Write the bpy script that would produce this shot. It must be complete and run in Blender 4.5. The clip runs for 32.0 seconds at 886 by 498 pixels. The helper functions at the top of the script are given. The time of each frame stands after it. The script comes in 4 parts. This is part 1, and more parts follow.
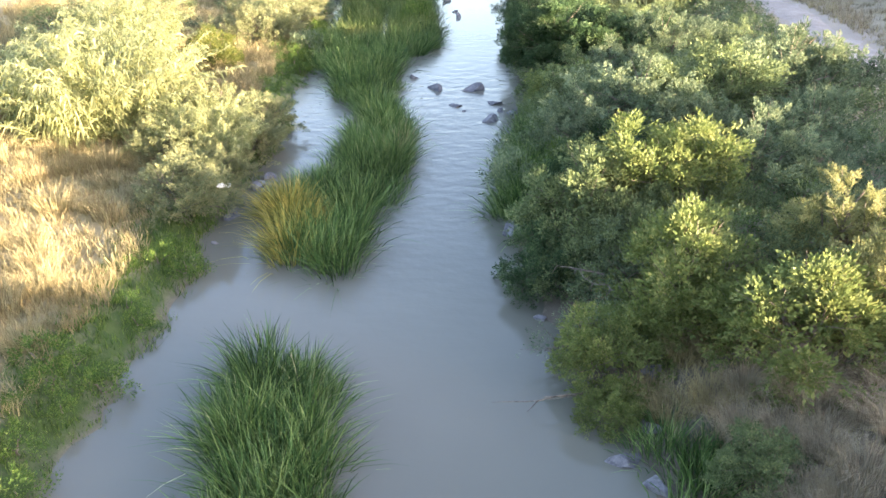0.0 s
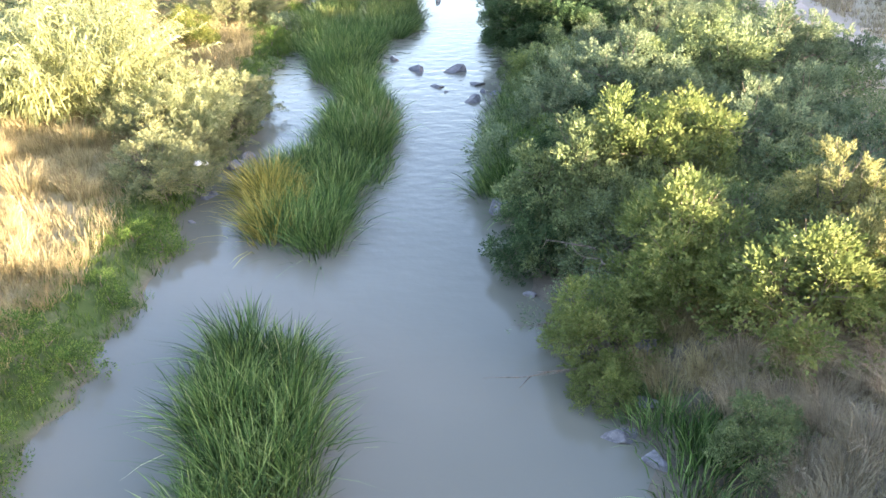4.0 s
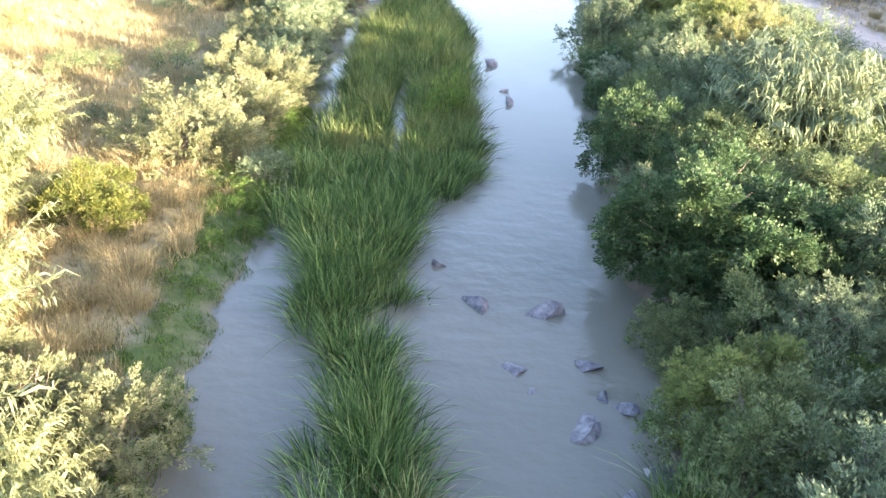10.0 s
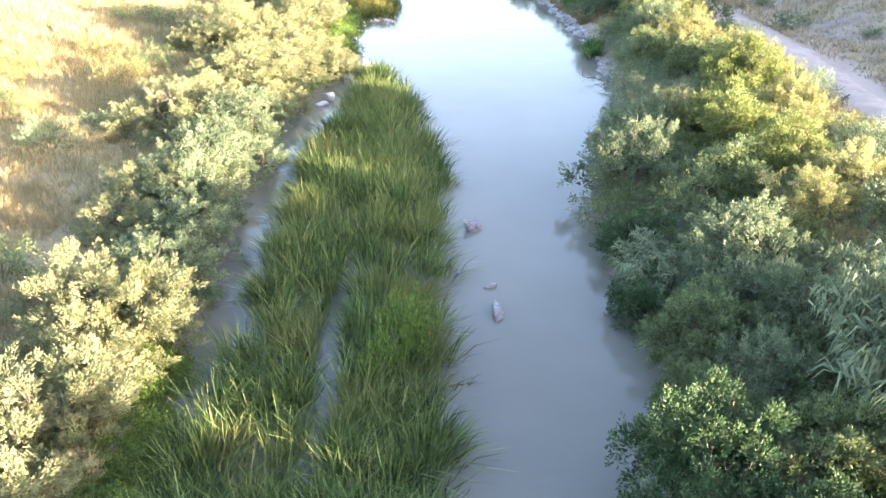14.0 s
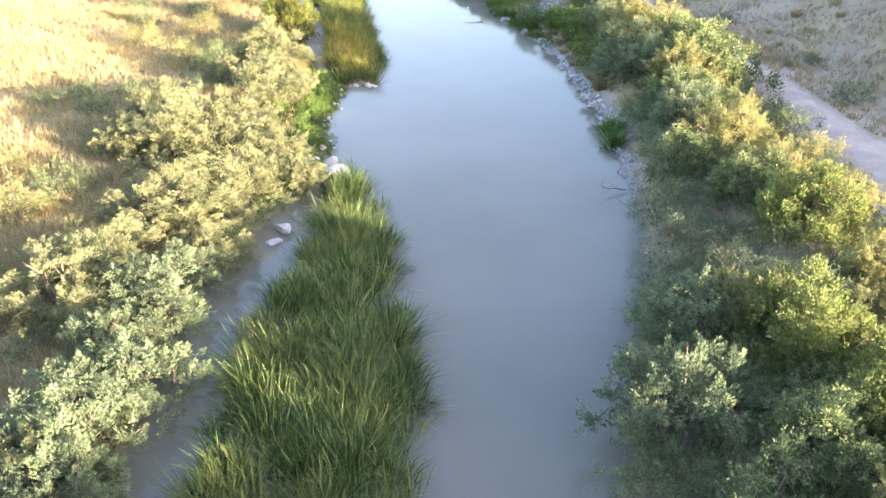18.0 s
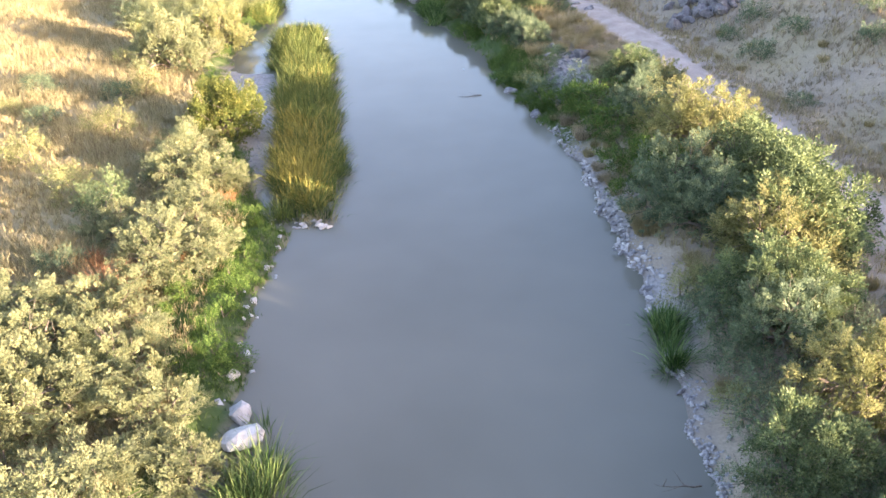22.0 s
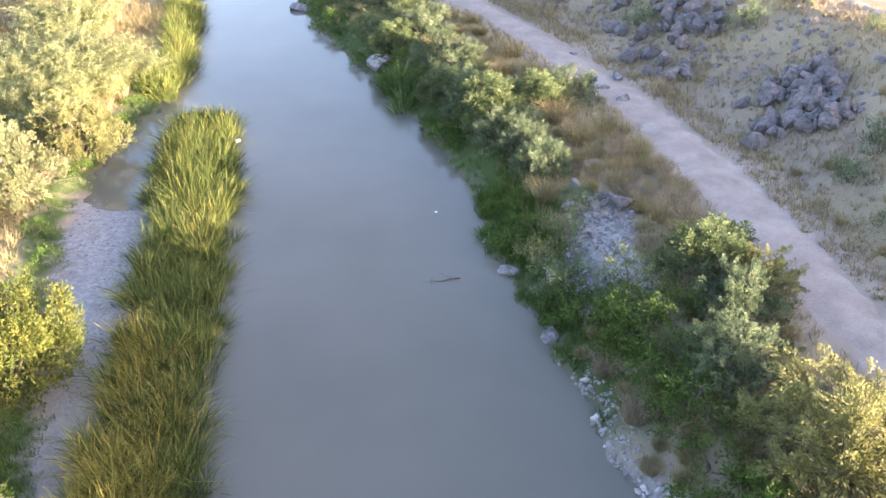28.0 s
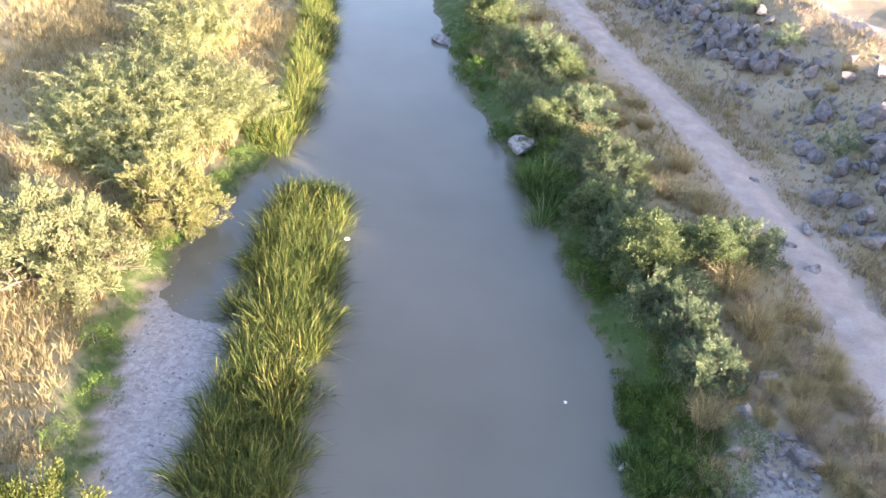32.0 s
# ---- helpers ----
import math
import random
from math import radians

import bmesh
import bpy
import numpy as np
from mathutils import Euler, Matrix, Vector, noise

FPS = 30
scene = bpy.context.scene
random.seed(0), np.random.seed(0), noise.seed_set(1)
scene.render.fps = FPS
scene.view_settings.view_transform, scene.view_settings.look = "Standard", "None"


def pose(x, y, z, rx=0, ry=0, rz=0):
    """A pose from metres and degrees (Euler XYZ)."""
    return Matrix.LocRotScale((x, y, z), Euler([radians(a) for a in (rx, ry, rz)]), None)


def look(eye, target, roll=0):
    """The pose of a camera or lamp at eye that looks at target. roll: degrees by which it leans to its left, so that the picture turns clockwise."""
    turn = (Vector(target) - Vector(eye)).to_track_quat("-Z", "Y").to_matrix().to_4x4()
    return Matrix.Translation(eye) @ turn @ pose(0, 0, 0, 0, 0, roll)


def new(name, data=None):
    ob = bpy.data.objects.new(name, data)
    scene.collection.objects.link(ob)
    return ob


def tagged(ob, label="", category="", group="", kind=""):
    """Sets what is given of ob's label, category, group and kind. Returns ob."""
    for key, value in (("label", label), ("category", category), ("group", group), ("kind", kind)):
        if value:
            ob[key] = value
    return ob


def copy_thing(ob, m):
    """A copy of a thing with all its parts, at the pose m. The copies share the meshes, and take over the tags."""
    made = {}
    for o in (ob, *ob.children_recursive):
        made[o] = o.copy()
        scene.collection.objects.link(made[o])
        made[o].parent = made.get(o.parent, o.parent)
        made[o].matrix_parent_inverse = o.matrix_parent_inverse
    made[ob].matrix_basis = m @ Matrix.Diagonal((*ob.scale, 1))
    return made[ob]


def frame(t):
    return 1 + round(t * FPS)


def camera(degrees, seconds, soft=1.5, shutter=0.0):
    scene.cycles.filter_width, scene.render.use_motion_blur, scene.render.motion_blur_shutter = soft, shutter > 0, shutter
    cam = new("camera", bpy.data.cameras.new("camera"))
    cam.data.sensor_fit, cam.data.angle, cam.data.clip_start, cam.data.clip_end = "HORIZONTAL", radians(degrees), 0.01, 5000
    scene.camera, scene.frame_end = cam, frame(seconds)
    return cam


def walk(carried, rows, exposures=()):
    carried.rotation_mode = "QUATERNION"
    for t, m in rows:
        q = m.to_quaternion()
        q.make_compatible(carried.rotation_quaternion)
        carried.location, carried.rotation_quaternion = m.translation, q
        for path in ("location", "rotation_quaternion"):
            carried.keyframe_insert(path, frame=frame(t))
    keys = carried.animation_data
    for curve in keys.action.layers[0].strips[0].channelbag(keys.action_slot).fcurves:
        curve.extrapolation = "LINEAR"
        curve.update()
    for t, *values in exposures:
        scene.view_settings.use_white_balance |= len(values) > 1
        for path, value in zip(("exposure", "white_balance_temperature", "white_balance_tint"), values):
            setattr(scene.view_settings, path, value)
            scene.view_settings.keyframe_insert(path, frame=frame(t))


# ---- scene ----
cam = camera(54.0, 32.0, soft=1.5)
PATH = [
    (0, (2.24, -0.83, 9.46), (1.694, 8.173, 5.148), -1.27),
    (0.5, (1.93, -0.91, 9.63), (2.087, 8.078, 5.247), -3.16),
    (1, (1.76, -0.98, 9.72), (2.296, 7.962, 5.271), -3.92),
    (1.5, (1.68, -1.08, 9.79), (2.554, 7.805, 5.285), -4.68),
    (2, (1.62, -1.03, 9.62), (2.548, 7.847, 5.107), -4.48),
    (2.5, (1.57, -0.94, 9.45), (2.496, 7.939, 4.941), -4.52),
    (3, (1.50, -0.90, 9.45), (2.452, 7.979, 4.940), -4.20),
    (3.5, (1.64, -0.79, 9.27), (2.289, 8.133, 4.806), -3.47),
    (4, (2.00, -0.51, 8.86), (1.722, 8.480, 4.482), -0.77),
    (4.5, (2.23, -0.37, 8.71), (1.298, 8.592, 4.373), 1.31),
    (6.5, (1.37, 4.13, 9.06), (0.589, 13.078, 4.671), 2.01),
    (7, (1.07, 6.30, 9.09), (0.354, 15.232, 4.655), 2.36),
    (7.5, (0.84, 8.05, 9.17), (0.172, 16.974, 4.716), 2.84),
    (8, (0.69, 9.52, 9.25), (0.060, 18.442, 4.785), 3.12),
    (8.5, (0.54, 11.00, 9.26), (-0.071, 19.930, 4.805), 3.44),
    (9, (0.25, 12.79, 9.35), (-0.274, 21.726, 4.890), 4.44),
    (9.5, (0.45, 14.91, 9.66), (-0.207, 23.821, 5.170), 2.39),
    (10, (0.48, 16.98, 10.08), (-0.205, 25.870, 5.558), 1.79),
    (10.5, (0.53, 18.24, 10.59), (-0.169, 27.119, 6.042), 1.32),
    (11, (0.39, 19.64, 10.81), (-0.239, 28.528, 6.263), 1.83),
    (11.5, (0.38, 21.59, 10.80), (-0.233, 30.493, 6.278), 1.83),
    (12, (0.31, 24.23, 10.61), (-0.307, 33.153, 6.139), 1.92),
    (12.5, (0.32, 26.89, 10.46), (-0.320, 35.844, 6.048), 1.56),
    (13, (0.41, 29.03, 10.58), (-0.273, 38.000, 6.211), 0.64),
    (13.5, (0.45, 30.08, 10.90), (-0.251, 39.061, 6.549), 0.24),
    (15.5, (0.43, 29.07, 12.85), (-0.249, 38.016, 8.445), 0.29),
    (16, (0.52, 29.92, 13.04), (-0.174, 38.864, 8.622), 0.13),
    (16.5, (0.55, 32.26, 13.30), (-0.159, 41.183, 8.853), -0.17),
    (17, (0.44, 35.29, 13.63), (-0.288, 44.189, 9.138), -0.40),
    (17.5, (0.38, 37.95, 13.87), (-0.373, 46.830, 9.344), -0.53),
    (18, (0.58, 40.56, 14.25), (-0.230, 49.396, 9.638), -0.79),
    (18.5, (0.78, 42.89, 14.54), (-0.088, 51.693, 9.867), -1.22),
    (19, (0.74, 44.95, 14.73), (-0.139, 53.736, 10.028), -1.32),
    (19.5, (0.67, 46.86, 14.94), (-0.224, 55.623, 10.212), -1.46),
    (20, (0.66, 48.73, 15.19), (-0.259, 57.477, 10.435), -1.58),
    (20.5, (0.58, 50.53, 15.50), (-0.339, 59.258, 10.708), -1.70),
    (21, (0.50, 53.04, 15.78), (-0.421, 61.747, 10.949), -1.87),
    (21.5, (0.60, 55.28, 15.95), (-0.363, 63.969, 11.089), -2.27),
    (22, (0.69, 56.77, 16.00), (-0.306, 65.460, 11.146), -2.57),
    (22.5, (0.75, 58.12, 16.06), (-0.272, 66.807, 11.206), -2.88),
    (23, (0.44, 60.33, 16.14), (-0.508, 68.981, 11.209), -2.35),
    (23.5, (0.37, 62.21, 16.22), (-0.563, 70.847, 11.268), -2.22),
    (24, (0.34, 64.29, 16.29), (-0.583, 72.910, 11.312), -2.14),
    (24.5, (0.23, 66.27, 16.36), (-0.668, 74.872, 11.343), -2.01),
    (25, (0.18, 68.13, 16.31), (-0.734, 76.725, 11.274), -2.15),
    (25.5, (0.04, 69.93, 16.27), (-0.848, 78.518, 11.219), -1.99),
    (27.5, (-0.02, 76.49, 16.17), (-0.867, 85.060, 11.096), -1.50),
    (28, (-0.06, 77.79, 16.19), (-0.951, 86.337, 11.072), -1.43),
    (28.5, (-0.24, 78.99, 16.56), (-1.485, 87.453, 11.380), -0.08),
    (29, (-0.51, 80.07, 17.10), (-1.910, 88.462, 11.853), 0.74),
    (29.5, (-0.94, 81.10, 17.84), (-2.554, 89.397, 12.490), 2.08),
    (30, (-1.42, 82.16, 18.58), (-3.223, 90.353, 13.132), 3.42),
    (30.5, (-1.99, 83.36, 19.06), (-3.845, 91.490, 13.543), 4.42),
    (31, (-2.49, 84.50, 19.26), (-4.316, 92.612, 13.704), 4.97),
    (31.5, (-2.84, 85.61, 19.22), (-4.661, 93.717, 13.654), 5.44),
    (32, (-3.21, 86.61, 19.16), (-5.016, 94.720, 13.590), 5.80),
]
EXPOSURES = [(0, 3.34, 6680, 28), (1.5, 3.51, 6680, 28), (4, 3.53, 6630, 28), (9, 3.52, 6390, 30), (13, 3.60, 6430, 31), (16, 3.53, 6440, 31), (20, 3.12, 6510, 33), (25, 3.06, 6500, 35), (32, 3.0, 6370, 34)]
walk(cam, [(t, look(eye, target, roll)) for t, eye, target, roll in PATH], EXPOSURES)

# ---- light: low evening sun from beyond the levee on the right, pale clear sky ----
SUN_DIR = Vector((0.90, -0.43, 0.0)).normalized()
SUN_UP = radians(6.5)
world = bpy.data.worlds.new("world")
scene.world = world
world.use_nodes = True
sky = world.node_tree.nodes.new("ShaderNodeTexSky")
sky.sky_type, sky.sun_disc = "NISHITA", False
sky.sun_elevation, sky.sun_rotation = SUN_UP, math.atan2(SUN_DIR.x, SUN_DIR.y)
sky.air_density, sky.dust_density, sky.ozone_density = 1.0, 1.5, 1.5
background = world.node_tree.nodes["Background"]
background.inputs["Strength"].default_value = 0.15
world.node_tree.links.new(sky.outputs[0], background.inputs[0])
sun = new("sun", bpy.data.lights.new("sun", "SUN"))
sun.data.energy, sun.data.angle, sun.data.color = 5.0, radians(0.6), (1.0, 0.87, 0.58)
to_sun = SUN_DIR * math.cos(SUN_UP) + Vector((0, 0, math.sin(SUN_UP)))
sun.matrix_world = look(to_sun * 100, (0, 0, 0))


# ---- materials ----
def material(name, rough=0.8, spec=0.3):
    m = bpy.data.materials.new(name)
    m.use_nodes = True
    t = m.node_tree
    b = t.nodes["Principled BSDF"]
    b.inputs["Roughness"].default_value = rough
    b.inputs["Specular IOR Level"].default_value = spec
    return m, t, b


def node(t, kind, **values):
    n = t.nodes.new(kind)
    for key, v in values.items():
        n.inputs[key.replace("_", " ")].default_value = v
    return n


def ramp(t, source, stops):
    n = t.nodes.new("ShaderNodeValToRGB")
    e = n.color_ramp.elements
    while len(e) < len(stops):
        e.new(0.5)
    for i, (at, c) in enumerate(stops):
        e[i].position, e[i].color = at, (*c, 1)
    t.links.new(source, n.inputs[0])
    return n


def noise_tex(t, scale, detail=4.0, rough=0.6, local=False):
    n = node(t, "ShaderNodeTexNoise", Scale=scale, Detail=detail, Roughness=rough)
    c = t.nodes.new("ShaderNodeTexCoord" if local else "ShaderNodeNewGeometry")
    t.links.new(c.outputs["Object" if local else "Position"], n.inputs["Vector"])
    return n


def mix(t, fac, a, b, blend="MIX"):
    n = t.nodes.new("ShaderNodeMix")
    n.data_type, n.blend_type = "RGBA", blend
    for at, v in ((0, fac), (6, a), (7, b)):
        if isinstance(v, (int, float)):
            n.inputs[at].default_value = v
        elif isinstance(v, tuple):
            n.inputs[at].default_value = (*v, 1)
        else:
            t.links.new(v, n.inputs[at])
    return n.outputs[2]


def bump(t, b, height, strength, distance):
    n = node(t, "ShaderNodeBump", Strength=strength, Distance=distance)
    t.links.new(height, n.inputs["Height"])
    t.links.new(n.outputs[0], b.inputs["Normal"])


def foliage(name, stops, through_light=0.25, rough=0.55, patch=None, patch_scale=0.5, shoots=0.0):
    """Leaves: each leaf, and each shoot or tussock by the share shoots, takes its own tone, whole patches drift in hue, and some light passes through."""
    m, t, b = material(name, rough, 0.12)
    g = t.nodes.new("ShaderNodeNewGeometry")
    tone = g.outputs["Random Per Island"]
    if shoots:
        a = t.nodes.new("ShaderNodeAttribute")
        a.attribute_name = "tone"
        m1 = t.nodes.new("ShaderNodeMix")
        m1.inputs[0].default_value = shoots
        t.links.new(tone, m1.inputs[2])
        t.links.new(a.outputs["Fac"], m1.inputs[3])
        tone = m1.outputs[0]
    c = ramp(t, tone, stops).outputs[0]
    n = noise_tex(t, patch_scale, 3)
    if patch:
        f = ramp(t, n.outputs[0], [(0.5, (0, 0, 0)), (0.68, (1, 1, 1))])
        c = mix(t, f.outputs[0], c, patch)
    v = ramp(t, n.outputs[0], [(0.3, (0.75, 0.75, 0.75)), (0.7, (1.2, 1.2, 1.2))])
    c = mix(t, 0.8, c, v.outputs[0], "MULTIPLY")
    t.links.new(c, b.inputs["Base Color"])
    tr = t.nodes.new("ShaderNodeBsdfTranslucent")
    t.links.new(c, tr.inputs[0])
    s = t.nodes.new("ShaderNodeMixShader")
    s.inputs[0].default_value = through_light
    t.links.new(b.outputs[0], s.inputs[1])
    t.links.new(tr.outputs[0], s.inputs[2])
    t.links.new(s.outputs[0], t.nodes["Material Output"].inputs[0])
    return m


M_TAMARISK = foliage("tamarisk_leaf", [(0.0, (0.13, 0.152, 0.078)), (0.5, (0.22, 0.24, 0.12)), (1.0, (0.345, 0.345, 0.175))], 0.40, 0.7, shoots=0.6)
# saltbush and scrub leaf; on tamarisks its darker tones stand in for shade
M_SALT_AND_SHADED = foliage("grey_and_shaded_leaf", [(0.0, (0.045, 0.075, 0.04)), (0.5, (0.145, 0.195, 0.11)), (1.0, (0.285, 0.34, 0.19))], 0.35, 0.65, shoots=0.6)
# tamarisk leaf in gold, with low sunlight painted into the colour
M_TAMARISK_LIT = foliage("tamarisk_leaf_lit_gold", [(0.0, (0.12, 0.143, 0.058)), (0.5, (0.26, 0.265, 0.108)), (1.0, (0.45, 0.42, 0.19))], 0.5, 0.7, shoots=0.6)
M_WILLOW = foliage("willow_leaf", [(0.0, (0.02, 0.05, 0.018)), (0.6, (0.065, 0.115, 0.05)), (1.0, (0.165, 0.225, 0.105))], 0.25, 0.45, shoots=0.6)
M_WILLOW_Y = foliage("poplar_leaf", [(0.0, (0.095, 0.135, 0.04)), (0.6, (0.18, 0.225, 0.075)), (1.0, (0.31, 0.325, 0.12))], 0.42, 0.45, shoots=0.6)
M_POPLAR = foliage("golden_poplar_leaf", [(0.0, (0.045, 0.075, 0.02)), (0.5, (0.125, 0.15, 0.038)), (1.0, (0.29, 0.275, 0.078))], 0.4, 0.5, shoots=0.6)
M_OLIVE = foliage("osier_leaf", [(0.0, (0.04, 0.065, 0.028)), (0.6, (0.165, 0.215, 0.095)), (1.0, (0.29, 0.34, 0.145))], 0.3, 0.5, shoots=0.6)
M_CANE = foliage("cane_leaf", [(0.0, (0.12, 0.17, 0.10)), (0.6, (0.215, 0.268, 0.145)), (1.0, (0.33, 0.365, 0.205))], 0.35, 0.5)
# paler copy of the cane leaf, with sunlight painted into its colour
M_CANE_LIT = foliage("cane_leaf_lit_colour", [(0.0, (0.22, 0.25, 0.11)), (0.6, (0.41, 0.44, 0.20)), (1.0, (0.60, 0.60, 0.32))], 0.5, 0.5)
M_REED = foliage("bulrush_blade", [(0.0, (0.012, 0.034, 0.008)), (0.5, (0.065, 0.13, 0.036)), (0.7, (0.17, 0.26, 0.082)), (0.93, (0.29, 0.37, 0.14)), (1.0, (0.52, 0.47, 0.27))], 0.2, 0.45, None, 0.35, shoots=0.3)
M_REED_OLIVE = foliage("olive_bulrush_blade", [(0.0, (0.014, 0.032, 0.008)), (0.5, (0.078, 0.138, 0.04)), (0.7, (0.18, 0.25, 0.08)), (0.92, (0.29, 0.33, 0.12)), (1.0, (0.50, 0.42, 0.22))], 0.2, 0.45, (0.13, 0.145, 0.05), 0.45, shoots=0.3)
M_REED_Y = foliage("yellowing_bulrush_blade", [(0.0, (0.016, 0.036, 0.009)), (0.5, (0.085, 0.125, 0.034)), (0.7, (0.19, 0.22, 0.062)), (0.9, (0.31, 0.29, 0.085)), (1.0, (0.50, 0.39, 0.13))], 0.2, 0.45, None, 0.6, shoots=0.3)
M_REED_GOLD = foliage("golden_bulrush_blade", [(0.0, (0.09, 0.11, 0.025)), (0.5, (0.30, 0.26, 0.06)), (1.0, (0.55, 0.44, 0.12))], 0.3, 0.45)
M_GRASS = foliage("green_grass_blade", [(0.0, (0.045, 0.09, 0.02)), (0.6, (0.09, 0.16, 0.035)), (1.0, (0.19, 0.25, 0.06))], 0.3, 0.5)
M_DRY = foliage("dry_grass_blade", [(0.0, (0.21, 0.165, 0.085)), (0.5, (0.37, 0.315, 0.165)), (1.0, (0.52, 0.45, 0.245))], 0.25, 0.7, (0.24, 0.20, 0.105), 0.25)

M_RUST = foliage("rusty_weed", [(0.0, (0.24, 0.10, 0.045)), (0.5, (0.40, 0.21, 0.10)), (1.0, (0.52, 0.33, 0.17))], 0.25, 0.8)
M_WEED = foliage("dry_weed", [(0.0, (0.19, 0.15, 0.105)), (0.5, (0.37, 0.30, 0.20)), (1.0, (0.54, 0.46, 0.32))], 0.2, 0.8, (0.22, 0.19, 0.125), 0.3)


def bark(name, dark, light):
    m, t, b = material(name, 0.85, 0.2)
    n = noise_tex(t, 14, 6)
    t.links.new(ramp(t, n.outputs[0], [(0.3, dark), (0.7, light)]).outputs[0], b.inputs["Base Color"])
    bump(t, b, n.outputs[0], 0.6, 0.01)
    return m


M_BARK = bark("grey_bark", (0.09, 0.07, 0.055), (0.24, 0.20, 0.16))


def stone(name, dark, light, lichen=0.2):
    m, t, b = material(name, 0.78, 0.35)
    n = noise_tex(t, 5.0, 8, 0.65)
    o = t.nodes.new("ShaderNodeObjectInfo")
    c = ramp(t, n.outputs[0], [(0.32, dark), (0.68, light)]).outputs[0]
    v = ramp(t, o.outputs["Random"], [(0.0, (0.72, 0.72, 0.74)), (1.0, (1.18, 1.14, 1.08))])
    c = mix(t, 0.9, c, v.outputs[0], "MULTIPLY")
    fine = noise_tex(t, 28, 6, 0.7)
    c = mix(t, ramp(t, fine.outputs[0], [(0.55, (0, 0, 0)), (0.75, (lichen, lichen, lichen))]).outputs[0], c, (0.45, 0.43, 0.38))
    t.links.new(c, b.inputs["Base Color"])
    bump(t, b, fine.outputs[0], 0.5, 0.02)
    return m


M_STONE = stone("grey_stone", (0.085, 0.085, 0.095), (0.38, 0.37, 0.37), 0.6)
M_WET = stone("wet_grey_stone", (0.06, 0.06, 0.072), (0.25, 0.245, 0.26), 0.6)
M_COBBLE = stone("pale_grey_cobble", (0.22, 0.21, 0.205), (0.52, 0.50, 0.48), 0.4)
M_PALE = stone("pale_stone", (0.34, 0.33, 0.32), (0.60, 0.58, 0.55), 0.4)
M_BASALT = stone("dark_basalt", (0.075, 0.073, 0.08), (0.24, 0.23, 0.235), 0.35)


def ground_material():
    m, t, b = material("earth", 0.95, 0.1)
    big, mid, fine = noise_tex(t, 0.18, 4), noise_tex(t, 1.6, 6, 0.65), noise_tex(t, 11, 8, 0.7)
    soil = ramp(t, mid.outputs[0], [(0.3, (0.15, 0.12, 0.10)), (0.7, (0.29, 0.24, 0.195))]).outputs[0]
    straw = ramp(t, fine.outputs[0], [(0.3, (0.27, 0.22, 0.16)), (0.7, (0.46, 0.39, 0.29))]).outputs[0]
    c = mix(t, ramp(t, big.outputs[0], [(0.38, (0.25, 0.25, 0.25)), (0.6, (1, 1, 1))]).outputs[0], soil, straw)
    pebbles = node(t, "ShaderNodeTexVoronoi", Scale=9.0)
    where = t.nodes.new("ShaderNodeNewGeometry")
    t.links.new(where.outputs["Position"], pebbles.inputs["Vector"])
    gravel = ramp(t, pebbles.outputs["Color"], [(0.0, (0.27, 0.255, 0.245)), (1.0, (0.46, 0.44, 0.42))]).outputs[0]
    gravel = mix(t, 0.5, gravel, ramp(t, fine.outputs[0], [(0.3, (0.6, 0.6, 0.6)), (0.7, (1.2, 1.2, 1.2))]).outputs[0], "MULTIPLY")
    thatch = ramp(t, fine.outputs[0], [(0.3, (0.25, 0.205, 0.105)), (0.7, (0.39, 0.33, 0.175))]).outputs[0]
    for name, colour in (("thatch", thatch), ("dust", (0.40, 0.345, 0.295)), ("gravel", gravel), ("green", (0.07, 0.105, 0.035)), ("mud", (0.11, 0.095, 0.075))):
        a = t.nodes.new("ShaderNodeAttribute")
        a.attribute_name = name
        edge = t.nodes.new("ShaderNodeMath")
        edge.operation = "MULTIPLY"
        t.links.new(a.outputs["Fac"], edge.inputs[0])
        t.links.new(ramp(t, mid.outputs[0], [(0.25, (0.55, 0.55, 0.55)), (0.5, (1, 1, 1))]).outputs[0], edge.inputs[1])
        c = mix(t, edge.outputs[0], c, colour)
    t.links.new(c, b.inputs["Base Color"])
    bump(t, b, fine.outputs[0], 0.7, 0.05)
    return m


def road_material():
    m, t, b = material("track_dust", 0.95, 0.1)
    a, f = noise_tex(t, 0.9, 6, 0.6), noise_tex(t, 14, 8, 0.75)
    c = ramp(t, a.outputs[0], [(0.3, (0.32, 0.27, 0.23)), (0.7, (0.47, 0.405, 0.35))]).outputs[0]
    c = mix(t, 0.7, c, ramp(t, f.outputs[0], [(0.3, (0.7, 0.7, 0.7)), (0.7, (1.2, 1.2, 1.2))]).outputs[0], "MULTIPLY")
    t.links.new(c, b.inputs["Base Color"])
    bump(t, b, f.outputs[0], 0.6, 0.03)
    return m


